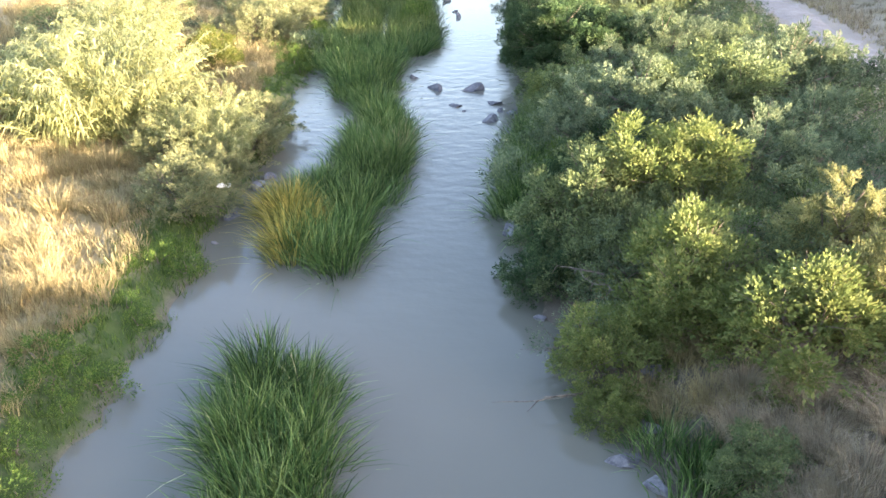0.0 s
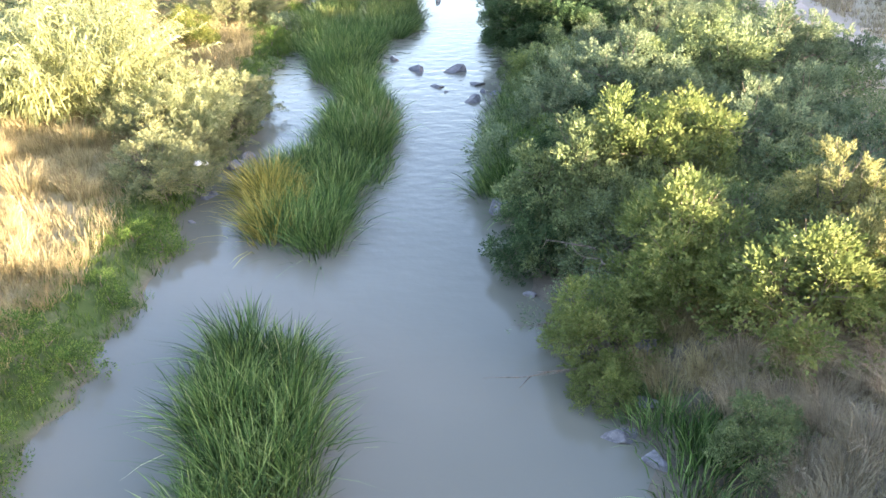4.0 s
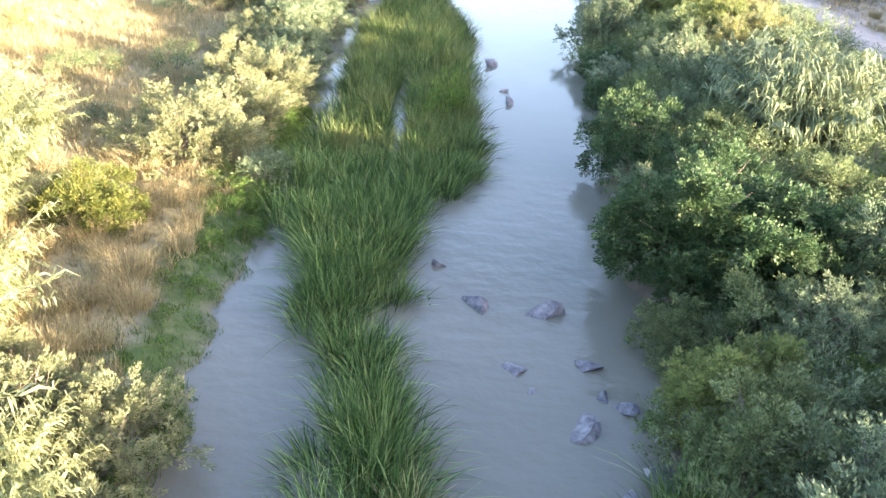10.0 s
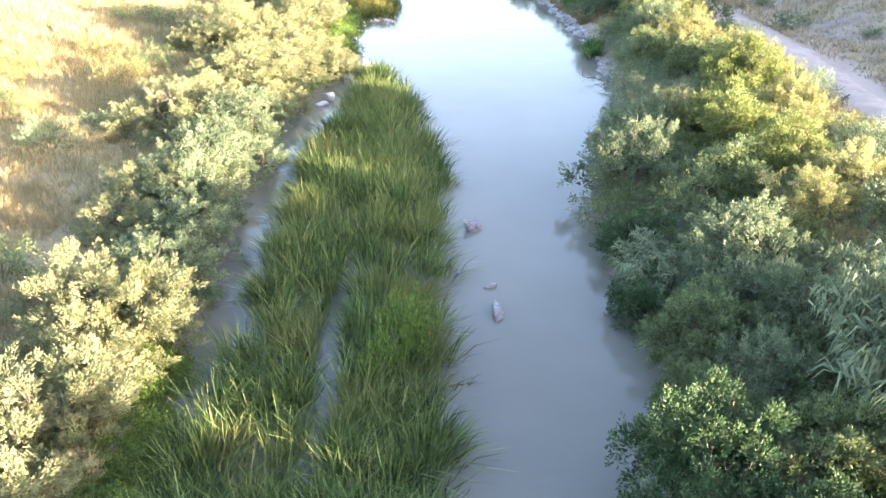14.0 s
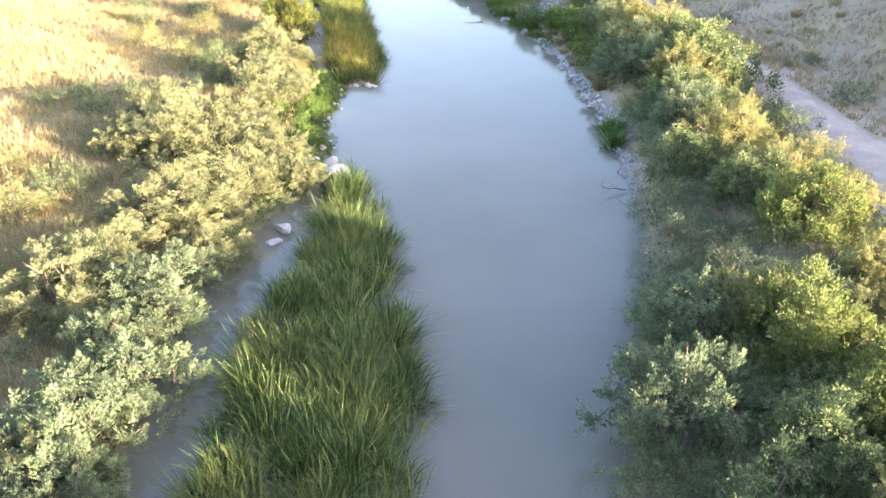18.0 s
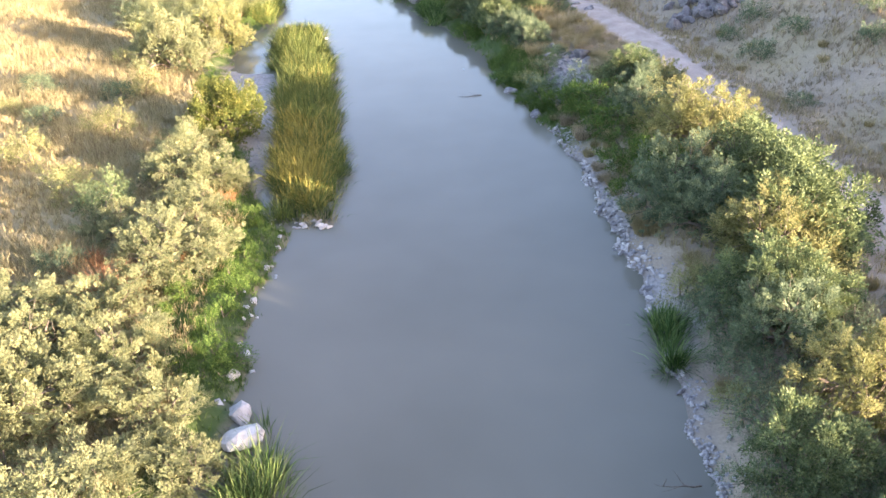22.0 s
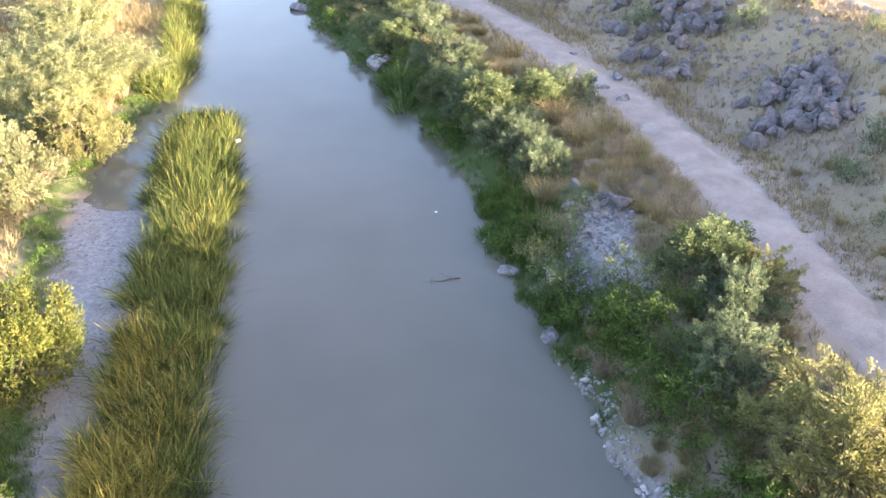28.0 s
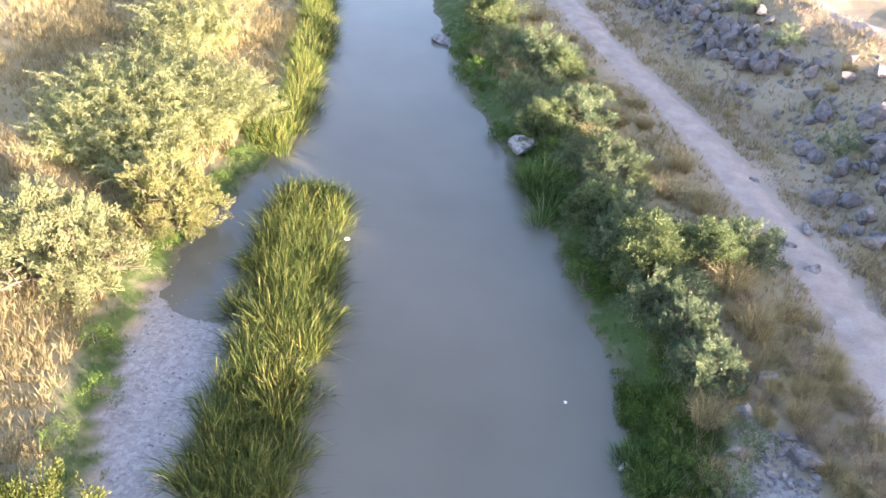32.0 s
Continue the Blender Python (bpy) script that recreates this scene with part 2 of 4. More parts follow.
def water_material():
    m, t, b = material("silty_water", 0.06, 0.5)
    b.inputs["IOR"].default_value = 1.33
    n = noise_tex(t, 0.12, 3)
    t.links.new(ramp(t, n.outputs[0], [(0.3, (0.137, 0.133, 0.104)), (0.7, (0.166, 0.161, 0.128))]).outputs[0], b.inputs["Base Color"])
    w = t.nodes.new("ShaderNodeMapping")
    w.inputs["Scale"].default_value = (1.0, 1.25, 1.0)
    g = t.nodes.new("ShaderNodeNewGeometry")
    t.links.new(g.outputs["Position"], w.inputs[0])
    r = node(t, "ShaderNodeTexNoise", Scale=1.6, Detail=3.0, Roughness=0.5)
    t.links.new(w.outputs[0], r.inputs["Vector"])
    a = t.nodes.new("ShaderNodeAttribute")
    a.attribute_name = "riffle"
    s = t.nodes.new("ShaderNodeMath")
    s.operation = "MULTIPLY"
    t.links.new(r.outputs[0], s.inputs[0])
    t.links.new(a.outputs["Fac"], s.inputs[1])
    bump(t, b, s.outputs[0], 1.0, 0.10)
    return m


M_GROUND, M_ROAD, M_WATER = ground_material(), road_material(), water_material()

# ---- plan of the river: shores, islands and track, as x by y ----
RIGHT_Y = (-60, 5, 10, 12.7, 15, 18, 20, 23.4, 27, 30, 33, 37, 42, 48, 50, 53, 56, 61, 66, 70, 75, 83, 88, 93, 97, 100, 103, 106, 109, 113, 119, 125, 131, 138, 160, 400)
RIGHT_X = (10, 5.6, 4.8, 4.3, 3.7, 3.2, 2.9, 2.7, 3.2, 3.8, 4.2, 3.4, 3.6, 4.3, 4.1, 3.5, 3.2, 3.9, 5.0, 5.4, 5.2, 4.6, 3.7, 3.0, 1.8, 0.8, -0.4, -1.4, -1.8, -3.6, -6.4, -9.7, -13.0, -16, -26, -140)
LEFT_Y = (-60, 5, 12, 17, 20, 22.5, 26, 28.5, 31, 34, 36, 38.2, 39.3, 41, 42.5, 44, 47, 50, 55, 60, 65, 68.5, 71, 75.5, 80, 83, 86, 89, 93, 99, 103, 107, 112, 118, 124, 134, 150, 400)
LEFT_X = (-9, -5.2, -4.9, -4.8, -5.4, -5.2, -5.1, -5.0, -5.5, -5.8, -5.8, -6.0, -5.2, -5.2, -6.1, -6.3, -7.0, -7.6, -8.6, -9.4, -9.6, -9.2, -8.3, -7.6, -8.6, -8.9, -8.8, -11.0, -12.3, -14.6, -16.6, -17.8, -18.8, -18.6, -19.6, -22.4, -29, -160)
ROAD_Y = (-60, 20, 45, 60, 72, 85, 96, 102, 108, 115, 119, 125, 131, 140, 150, 200, 420)
ROAD_X = (17.5, 16.6, 17.0, 16.2, 15.2, 13.6, 10.7, 9.2, 7.7, 5.5, 4.0, 1.2, -2.1, -7.0, -12.0, -35, -140)


def right_shore(y):
    return np.interp(y, RIGHT_Y, RIGHT_X) + 0.16 * np.sin(y * 1.9) + 0.1 * np.sin(y * 4.3 + 1)


def left_shore(y):
    return np.interp(y, LEFT_Y, LEFT_X) + 0.14 * np.sin(y * 2.2 + 0.5) + 0.1 * np.sin(y * 5.1)


def road_middle(y):
    return np.interp(y, ROAD_Y, ROAD_X) + 0.12 * np.sin(y * 0.35)


def ease(v):
    v = np.clip(v, 0, 1)
    return v * v * (3 - 2 * v)


def wave(x, y):
    return (np.sin(x * 0.9 + 1.3 * np.sin(y * 0.31)) * np.sin(y * 0.83 + 0.7 * np.sin(x * 0.47)) + 0.5 * np.sin(x * 2.3 + y * 1.1) * np.sin(y * 2.1 - x * 0.6)
            + 0.3 * np.sin(x * 5.1 - y * 3.3) * np.sin(y * 4.7 + x * 2.2))


THIRD_L = ((87.2, 92.5, 98.3, 102, 105.2, 108.6, 116.4), (-10.2, -11.2, -12.4, -13.7, -14.3, -15.8, -17.4))
THIRD_R = ((87.4, 92.8, 96, 98.5, 104.4, 107.7, 113, 116.7), (-6.9, -7.5, -8.5, -8.9, -10.5, -11.0, -12.9, -13.7))


def bar(x, y):
    """How far a place belongs to the gravel bar between the left shore and the third reed bed (1: on its crest)."""
    along = ease((y - 88) / 4) * ease((109.5 - y) / 3)
    return along * ease((x - left_shore(y) + 0.5) / 0.9) * ease((np.interp(y, *THIRD_L) + 0.9 - x) / 0.7)


def levee(y):
    """The height of the levee over the track. Its dip and bumps are invented, to steer where sun and shadow fall."""
    return 3.7 - 0.75 * ease((y - 5) / 25) - 1.1 * np.exp(-((y - 60) / 11) ** 2) + 0.7 * np.exp(-((y - 43) / 5) ** 2) + 0.65 * np.exp(-((y - 13) / 5) ** 2)


def ground_z(x, y):
    x, y = np.asarray(x, float), np.asarray(y, float)
    right, left = x - right_shore(y), left_shore(y) - x
    inside = np.minimum(-right, -left)
    z = -0.75 * ease(inside / 1.6) - 0.02
    bumps = wave(x, y)
    z = np.where(left > 0, 0.04 + 0.42 * ease(left / 1.3) + 0.35 * ease((left - 2) / 6) + 0.035 * bumps * ease(left / 2) + 2.6 * ease((left - 3.5) / 30), z)
    off = x - road_middle(y)
    bank = 0.05 + 0.75 * ease(right / 2.6) + 0.3 * ease((right - 2) / 3) + 0.11 * bumps * ease(right / 2) * ease((np.abs(off) - 1.0) / 2.0)
    bank = bank + levee(y) * ease((off - 2.6) / 9.5) + 0.12 * wave(x * 0.7, y * 0.7) * ease((off - 4) / 3)
    z = np.where(right > 0, bank, z)
    b = bar(x, y)
    return z * (1 - b) + b * (0.10 + 0.04 * bumps)


def spread(lo, fine_lo, fine_hi, hi, step, growth=1.18):
    mid = np.arange(fine_lo, fine_hi, step)
    up, d = [fine_hi], step
    while up[-1] < hi:
        d *= growth
        up.append(up[-1] + d)
    down, d = [fine_lo - step], step
    while down[-1] > lo:
        d *= growth
        down.append(down[-1] - d)
    return np.concatenate([down[::-1], mid, up])


def fast_mesh(name, verts, faces, mat, smooth=False):
    """A mesh from arrays: verts (n, 3) and faces (m, 3 or 4)."""
    me = bpy.data.meshes.new(name)
    verts, faces = np.asarray(verts, np.float32), np.asarray(faces, np.int32)
    k = faces.shape[1]
    me.vertices.add(len(verts))
    me.vertices.foreach_set("co", verts.ravel())
    me.loops.add(faces.size)
    me.loops.foreach_set("vertex_index", faces.ravel())
    me.polygons.add(len(faces))
    me.polygons.foreach_set("loop_start", np.arange(0, faces.size, k, dtype=np.int32))
    if smooth:
        me.polygons.foreach_set("use_smooth", np.ones(len(faces), bool))
    me.materials.append(mat)
    me.update(calc_edges=True)
    return me


def sheet(name, xs, ys, height, mat):
    gx, gy = np.meshgrid(xs, ys)
    v = np.stack([gx, gy, height(gx, gy)], -1).reshape(-1, 3)
    nx, ny = len(xs), len(ys)
    i = (np.arange(ny - 1)[:, None] * nx + np.arange(nx - 1)[None]).ravel()
    return fast_mesh(name, v, np.stack([i, i + 1, i + nx + 1, i + nx], 1), mat, True), v


def attribute(me, name, values):
    a = me.attributes.new(name, "FLOAT", "POINT")
    a.data.foreach_set("value", np.asarray(values, np.float32))


# ---- ground and water ----
me, v = sheet("ground", spread(-1500, -30, 26, 1500, 0.4), spread(-700, 4, 158, 2500, 0.5), ground_z, M_GROUND)
X, Y = v[:, 0], v[:, 1]
out_l, out_r = left_shore(Y) - X, X - right_shore(Y)
bare = ease((Y - 74) / 4) * ease((99 - Y) / 5)
rubble = ease((Y - 99) / 2) * ease((112 - Y) / 3) * ease((out_r - 1.5) / 0.8) * ease((5.2 + wave(X, Y) - out_r) / 1.0)
attribute(me, "thatch", 0.6 * ease((X - road_middle(Y) - 1.8) / 1.0) * ease(0.6 + 0.4 * wave(X * 0.6, Y * 0.6)) + ease((out_l - 1.2) / 0.8) * 0.9 + 0.75 * ease((Y - 84) / 6) * ease((out_r - 1.6) / 0.8) * ease((road_middle(Y) - 1.0 - X) / 0.8))
spur = np.clip(((X - 3.6) * 3.6 + (Y - 106.8) * 3.0) / 21.96, 0, 1)
attribute(me, "dust", 0.9 * np.exp(-((X - 3.6 - 3.6 * spur) ** 2 + (Y - 106.8 - 3.0 * spur) ** 2) / 0.7) + 0.5 * ease((2.6 - np.abs(X - road_middle(Y))) / 0.9))
attribute(me, "gravel", np.clip(ease((bar(X, Y) - 0.2) / 0.4) * (0.35 + 0.55 * ease((Y - 96) / 4)) + bare * ease((out_r + 0.5) / 0.5) * ease((1.0 + 0.7 * wave(X, Y) - out_r) / 0.6) * 0.8 + 0.85 * rubble, 0, 1))
attribute(me, "green", np.maximum(ease((out_l + 0.2) / 0.4) * ease((1.9 + 1.6 * ease((Y - 76) / 3) * ease((94 - Y) / 4) - out_l + 0.5 * wave(X, Y)) / 0.8), ease((Y - 94) / 3) * ease((out_r + 0.2) / 0.4) * ease((3.0 - out_r) / 0.8)) * (bar(X, Y) < 0.1))
attribute(me, "mud", np.maximum(ease((-np.maximum(out_l, out_r) + 0.15) / 0.3), 0.85 * ease((68 - Y) / 3) * ease((out_r + 0.2) / 0.3) * ease((6.0 - out_r) / 2)) * (1 - ease((bar(X, Y) - 0.1) / 0.3)))
ground = tagged(new("ground", me), "dry earth flood plain with straw-coloured and green patches", "ground", kind="structure")

me, v = sheet("water", spread(-1500, -30, 12, 1500, 3.0), spread(-700, 2, 165, 2500, 1.5), lambda x, y: x * 0, M_WATER)
Y = v[:, 1]
attribute(me, "riffle", 0.05 + 0.30 * np.exp(-((Y - 33) / 7) ** 2) + 0.16 * np.exp(-((Y - 24) / 8) ** 2))
tagged(new("water", me), "calm silty grey-brown river with a small riffle over stones", "river", kind="structure")


def ribbon(name, ys, middle, width, lift, mat, label, category):
    across = np.linspace(-1, 1, 21)
    yy = np.repeat(ys[:, None], 21, 1)
    ragged = 1 + 0.06 * np.sin(yy * 0.6) + 0.05 * np.sin(yy * 0.23 + 2)
    xx = middle(ys)[:, None] + across[None] * (width + 0.7 * np.exp(-((yy - 106) / 8) ** 2)) * ragged
    z = ground_z(xx, yy) + lift * (1 - 2.4 * across ** 2)[None] + 0.022 * wave(xx * 1.1, yy * 1.0) + 0.02 * wave(xx * 3.9 + 2, yy * 4.3) - 0.03 * np.exp(-((np.abs(across) - 0.5) / 0.16) ** 2)[None]
    n = len(ys)
    i = (np.arange(n - 1)[:, None] * 21 + np.arange(20)[None]).ravel()
    me = fast_mesh(name, np.stack([xx, yy, z], -1).reshape(-1, 3), np.stack([i, i + 1, i + 22, i + 21], 1), mat, True)
    return tagged(new(name, me), label, category, kind="structure")


ribbon("road", np.arange(-40, 260, 0.3), road_middle, 1.6, 0.10, M_ROAD, "pale dusty dirt track with two worn ruts", "road")
ribbon("upper_road", np.arange(90, 260, 0.6), lambda y: road_middle(y - 4) + 12.5, 1.3, 0.10, M_ROAD, "pale dirt track on top of the levee", "road")


# ---- plants ----
rng = np.random.default_rng(7)


def unit(v):
    return v / np.maximum(np.linalg.norm(v, axis=-1, keepdims=True), 1e-9)


def leaves(base, way, length, width, curl=0.0):
    """One pointed leaf at each base place: verts and triangles."""
    n = len(base)
    side = unit(np.cross(way, rng.normal(size=(n, 3))))
    tip = base + way * length[:, None] - np.array([0, 0, 1.0]) * (curl * length)[:, None]
    foot = base + way * (length * 0.2)[:, None]
    v = np.stack([foot - side * (width * 0.5)[:, None], foot + side * (width * 0.5)[:, None], tip], 1).reshape(-1, 3)
    return v, np.arange(3 * n).reshape(-1, 3)


def blades(base, height, lean, width, bend=0.5, fine=False):
    """Reed blades: a tapered strip of two pieces, or of three where it is seen near, that bends over along its lean."""
    n = len(base)
    turn = rng.uniform(0, 2 * np.pi, n)
    side = np.stack([np.cos(turn), np.sin(turn), 0 * turn], 1)
    steps = ((0.0, 0.7), (0.4, 1.0), (0.75, 0.75), (1.0, 0.0)) if fine else ((0.0, 0.7), (0.55, 1.0), (1.0, 0.0))
    rows, last = [], len(steps) - 1
    for k, (s, w) in enumerate(steps):
        off = lean * ((s * (1 - bend) + bend * s * s) * height * np.ones(n))[:, None]
        drop = 0.5 * (lean ** 2).sum(1) * s * s * height * 0.8
        c = base + off + np.stack([0 * height, 0 * height, s * height - drop], 1)
        rows += [c - side * (width * w / 2)[:, None], c + side * (width * w / 2)[:, None]] if k < last else [c]
    v = np.stack(rows, 1).reshape(-1, 3)
    i = np.arange(n)[:, None] * (2 * last + 1)
    tris = [[0, 1, 3], [0, 3, 2], [2, 3, 5], [2, 5, 4], [4, 5, 6]] if fine else [[0, 1, 3], [0, 3, 2], [2, 3, 4]]
    return v, np.stack([i + t for t in tris], 1).reshape(-1, 3)


def short_blades(base, height, lean, width):
    """Grass blades: one slender pointed piece each."""
    n = len(base)
    turn = rng.uniform(0, 2 * np.pi, n)
    side = np.stack([np.cos(turn), np.sin(turn), 0 * turn], 1) * (width / 2)[:, None]
    tip = base + lean * height[:, None] + np.stack([0 * height, 0 * height, height * 0.95], 1)
    return np.stack([base - side, base + side, tip], 1).reshape(-1, 3), np.arange(3 * n).reshape(-1, 3)


def arched_blades(base, height, lean, width):
    """Grass blades of two pieces that hang over."""
    n = len(base)
    turn = rng.uniform(0, 2 * np.pi, n)
    side = np.stack([np.cos(turn), np.sin(turn), 0 * turn], 1) * (width / 2)[:, None]
    rise = np.stack([0 * height, 0 * height, height], 1)
    mid = base + lean * (0.4 * height)[:, None] + rise * 0.6
    tip = base + lean * (1.15 * height)[:, None] + rise * 0.8
    v = np.stack([base - side, base + side, mid - side * 0.8, mid + side * 0.8, tip], 1).reshape(-1, 3)
    i = np.arange(n)[:, None] * 5
    return v, np.stack([i + t for t in ([0, 1, 3], [0, 3, 2], [2, 3, 4])], 1).reshape(-1, 3)


def tube(points, radii, sides=5):
    """A tapered limb through the points."""
    p, r = np.asarray(points, float), np.asarray(radii, float)
    d = unit(np.gradient(p, axis=0))
    a = unit(np.cross(d, [0.31, 0.77, 0.2]))
    b = np.cross(d, a)
    ang = np.arange(sides) * 2 * np.pi / sides
    v = (p[:, None] + r[:, None, None] * (a[:, None] * np.cos(ang)[None, :, None] + b[:, None] * np.sin(ang)[None, :, None])).reshape(-1, 3)
    f = []
    for k in range(len(p) - 1):
        for j in range(sides):
            j2 = (j + 1) % sides
            f += [(k * sides + j, k * sides + j2, (k + 1) * sides + j2), (k * sides + j, (k + 1) * sides + j2, (k + 1) * sides + j)]
    return v, np.array(f)


def part(name, v, f, mat, parent, label=""):
    ob = new(name, fast_mesh(name, v, f, mat))
    ob.parent = parent
    return tagged(ob, label)


def shrub_model(name, leaf_mat, style, seed, count, tall=1.0, n_lumps=26, size=1.0):
    """A shrub of crown radius 1: limbs from the ground and a crown of lumps of leaves down to its skirt."""
    global rng
    rng = np.random.default_rng(seed)
    root = new(name)
    lumps = []
    while len(lumps) < n_lumps:
        d = unit(rng.normal(size=3))
        d[2] = abs(d[2])
        s = rng.uniform(0.35, 0.82)
        c = np.array([d[0] * s * rng.uniform(0.85, 1.1), d[1] * s, 0.22 + d[2] * s * 1.05 * tall])
        if all(np.linalg.norm(c - q[:3]) > 0.2 * (26 / n_lumps) ** 0.5 for q in lumps):
            lumps.append(np.array([*c, rng.uniform(0.20, 0.36) * (26 / n_lumps) ** 0.4]))
    # a skirt of low lumps hides the foot
    for k in range(n_lumps // 3):
        a = (k + rng.uniform(-0.3, 0.3)) * 2 * np.pi / (n_lumps // 3)
        far = rng.uniform(0.55, 0.85)
        lumps.append(np.array([far * np.cos(a), far * np.sin(a), rng.uniform(0.08, 0.2), rng.uniform(0.22, 0.32) * (26 / n_lumps) ** 0.4]))
    lumps = np.array(lumps)
    for k in range(rng.integers(4, 6) if n_lumps > 15 else 3):
        goal = lumps[rng.integers(len(lumps))]
        s = np.linspace(0, 1, 5)[:, None]
        foot = np.array([rng.normal() * 0.08, rng.normal() * 0.08, -0.06])
        line = foot + (goal[:3] - foot) * s + np.array([0, 0, 0.12]) * np.sin(s * np.pi) + rng.normal(size=(5, 3)) * 0.03 * np.sin(s * np.pi)
        part("limb", *tube(line, (0.036 if n_lumps < 45 else 0.024) * (1 - 0.75 * s[:, 0])), M_BARK, root)
    twig_v, twig_f, at = [], [], 0
    for q in lumps[::2]:
        for _ in range(4):
            d = unit(rng.normal(size=3) + [0, 0, 0.4])
            s = np.linspace(0, 1, 3)[:, None]
            v, f = tube(q[:3] * 0.7 + (q[:3] * 0.3 + d * q[3] * 1.15) * s, 0.010 * (1 - 0.8 * s[:, 0]), 3)
            twig_v.append(v), twig_f.append(f + at)
            at += len(v)
    if n_lumps > 15:
        tagged(part("branching", np.concatenate(twig_v), np.concatenate(twig_f), M_BARK, root), kind="stuff")
    share = lumps[:, 3] ** 2 / (lumps[:, 3] ** 2).sum()
    which = rng.choice(len(lumps), count, p=share)
    d = unit(rng.normal(size=(count, 3)))
    # leaves gather in plumes at the ends of shoots of uneven length, with dark gaps between
    n_shoots = {"feather": 8, "leafy": 22, "airy": 22}[style] if n_lumps > 15 else 14
    shoots = rng.integers(0, n_shoots, count)
    up = {"feather": 0.75, "leafy": 0.5, "airy": 0.5}[style]
    axis = unit(rng.normal(size=(len(lumps), n_shoots, 3)) * 0.8 + lumps[:, None, :3] * [1.0, 1.0, 0.5] + [0, 0, up])
    reach = rng.uniform(*((0.85, 1.2) if style == "leafy" else (0.7, 1.4)), size=(len(lumps), n_shoots))[which, shoots]
    along = axis[which, shoots]
    t = rng.uniform(0.15, 1.0, count) ** 0.75
    tight = {"feather": 0.25, "leafy": 0.24, "airy": 0.2}[style]
    radius = lumps[which, 3]
    girth = tight * np.sin(np.pi * np.clip(0.12 + 0.8 * t, 0, 1)) * (1.3 - 0.3 * t)
    place = lumps[which, :3] + along * (radius * reach * t)[:, None] + d * (radius * girth * rng.uniform(0.2, 1, count) ** 0.5)[:, None]
    place[:, 2] = np.maximum(place[:, 2], 0.02)
    lo, hi, wlo, whi, own, curl = {"feather": (0.042, 0.08, 0.018, 0.030, 0.5, 0.05), "airy": (0.045, 0.085, 0.014, 0.024, 0.65, 0.2), "leafy": (0.045, 0.075, 0.024, 0.036, 0.75, 0.05)}[style]
    way = unit(along + d * own + [0, 0, 0.25])
    v, f = leaves(place, way, size * rng.uniform(lo, hi, count), size * rng.uniform(wlo, whi, count), curl)
    shade = rng.uniform(size=(len(lumps), n_shoots))[which, shoots]
    # broad inner leaves close the crown; their darker tones paint shade into its gaps
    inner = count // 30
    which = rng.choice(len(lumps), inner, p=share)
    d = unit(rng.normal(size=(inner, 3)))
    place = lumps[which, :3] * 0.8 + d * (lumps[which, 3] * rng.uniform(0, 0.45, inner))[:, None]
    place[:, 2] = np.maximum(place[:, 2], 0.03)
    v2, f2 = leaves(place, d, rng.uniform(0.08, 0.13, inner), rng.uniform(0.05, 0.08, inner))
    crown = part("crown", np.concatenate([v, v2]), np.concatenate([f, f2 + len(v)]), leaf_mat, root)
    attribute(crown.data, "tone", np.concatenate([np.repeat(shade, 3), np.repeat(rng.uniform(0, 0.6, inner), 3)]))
    return root


def cane_model(name, seed, mat, stems=75, k=64, fine=1.0):
    """A clump of giant cane, about 1 across and 1.5 high: arching stalks with long drooping leaves in two ranks."""
    global rng
    rng = np.random.default_rng(seed)
    root = new(name)
    sv, sf, lv, lf, a, b = [], [], [], [], 0, 0
    for _ in range(stems):
        r, ang = 0.8 * np.sqrt(rng.uniform()), rng.uniform(0, 2 * np.pi)
        foot = np.array([r * math.cos(ang), r * math.sin(ang), -0.05])
        high = rng.uniform(0.75, 1.6) * (1.1 - 0.35 * r)
        lean = (foot * 0.7 + np.clip(rng.normal(size=3) * 0.22, -0.35, 0.35)) * [1, 1, 0]

        def at_height(h):
            h = np.asarray(h, float)
            return foot + lean * (h ** 2)[:, None] + np.stack([0 * h, 0 * h, high * (h - 0.22 * h ** 3)], 1)

        s = np.linspace(0, 1, 6)
        v, f = tube(at_height(s), 0.009 * (1 - 0.8 * s), 3)
        sv.append(v), sf.append(f + a)
        a += len(v)
        h = rng.uniform(0.1, 1.0, k)
        base = at_height(h)
        flip = np.where(np.arange(k) % 2, 0, np.pi) + rng.uniform(0, 2 * np.pi) + rng.normal(size=k) * 0.55
        out = np.stack([np.cos(flip), np.sin(flip), 0 * flip], 1) + lean * 0.5
        long = fine * rng.uniform(0.2, 0.38, k) * (1.15 - 0.5 * h)
        side = np.stack([-np.sin(flip), np.cos(flip), rng.normal(size=k) * 0.5], 1) * (fine * rng.uniform(0.008, 0.014, k))[:, None]
        rise = rng.uniform(0.25, 0.7, k)
        z = np.array([0, 0, 1.0])
        mid = base + out * (long * 0.5)[:, None] + z * (long * rise * 0.5)[:, None]
        tip = base + out * (long * 0.95)[:, None] + z * (long * (rise * 0.5 - rng.uniform(0.2, 0.75, k)))[:, None]
        v = np.stack([base - side * 0.6, base + side * 0.6, mid - side, mid + side, tip], 1).reshape(-1, 3)
        j = np.arange(k)[:, None] * 5
        f = np.stack([j + q for q in ([0, 1, 3], [0, 3, 2], [2, 3, 4])], 1).reshape(-1, 3)
        lv.append(v), lf.append(f + b)
        b += len(v)
    tagged(part("stalk_mass", np.concatenate(sv), np.concatenate(sf), mat, root), kind="stuff")
    tagged(part("leafage", np.concatenate(lv), np.concatenate(lf), mat, root), kind="stuff")
    return root


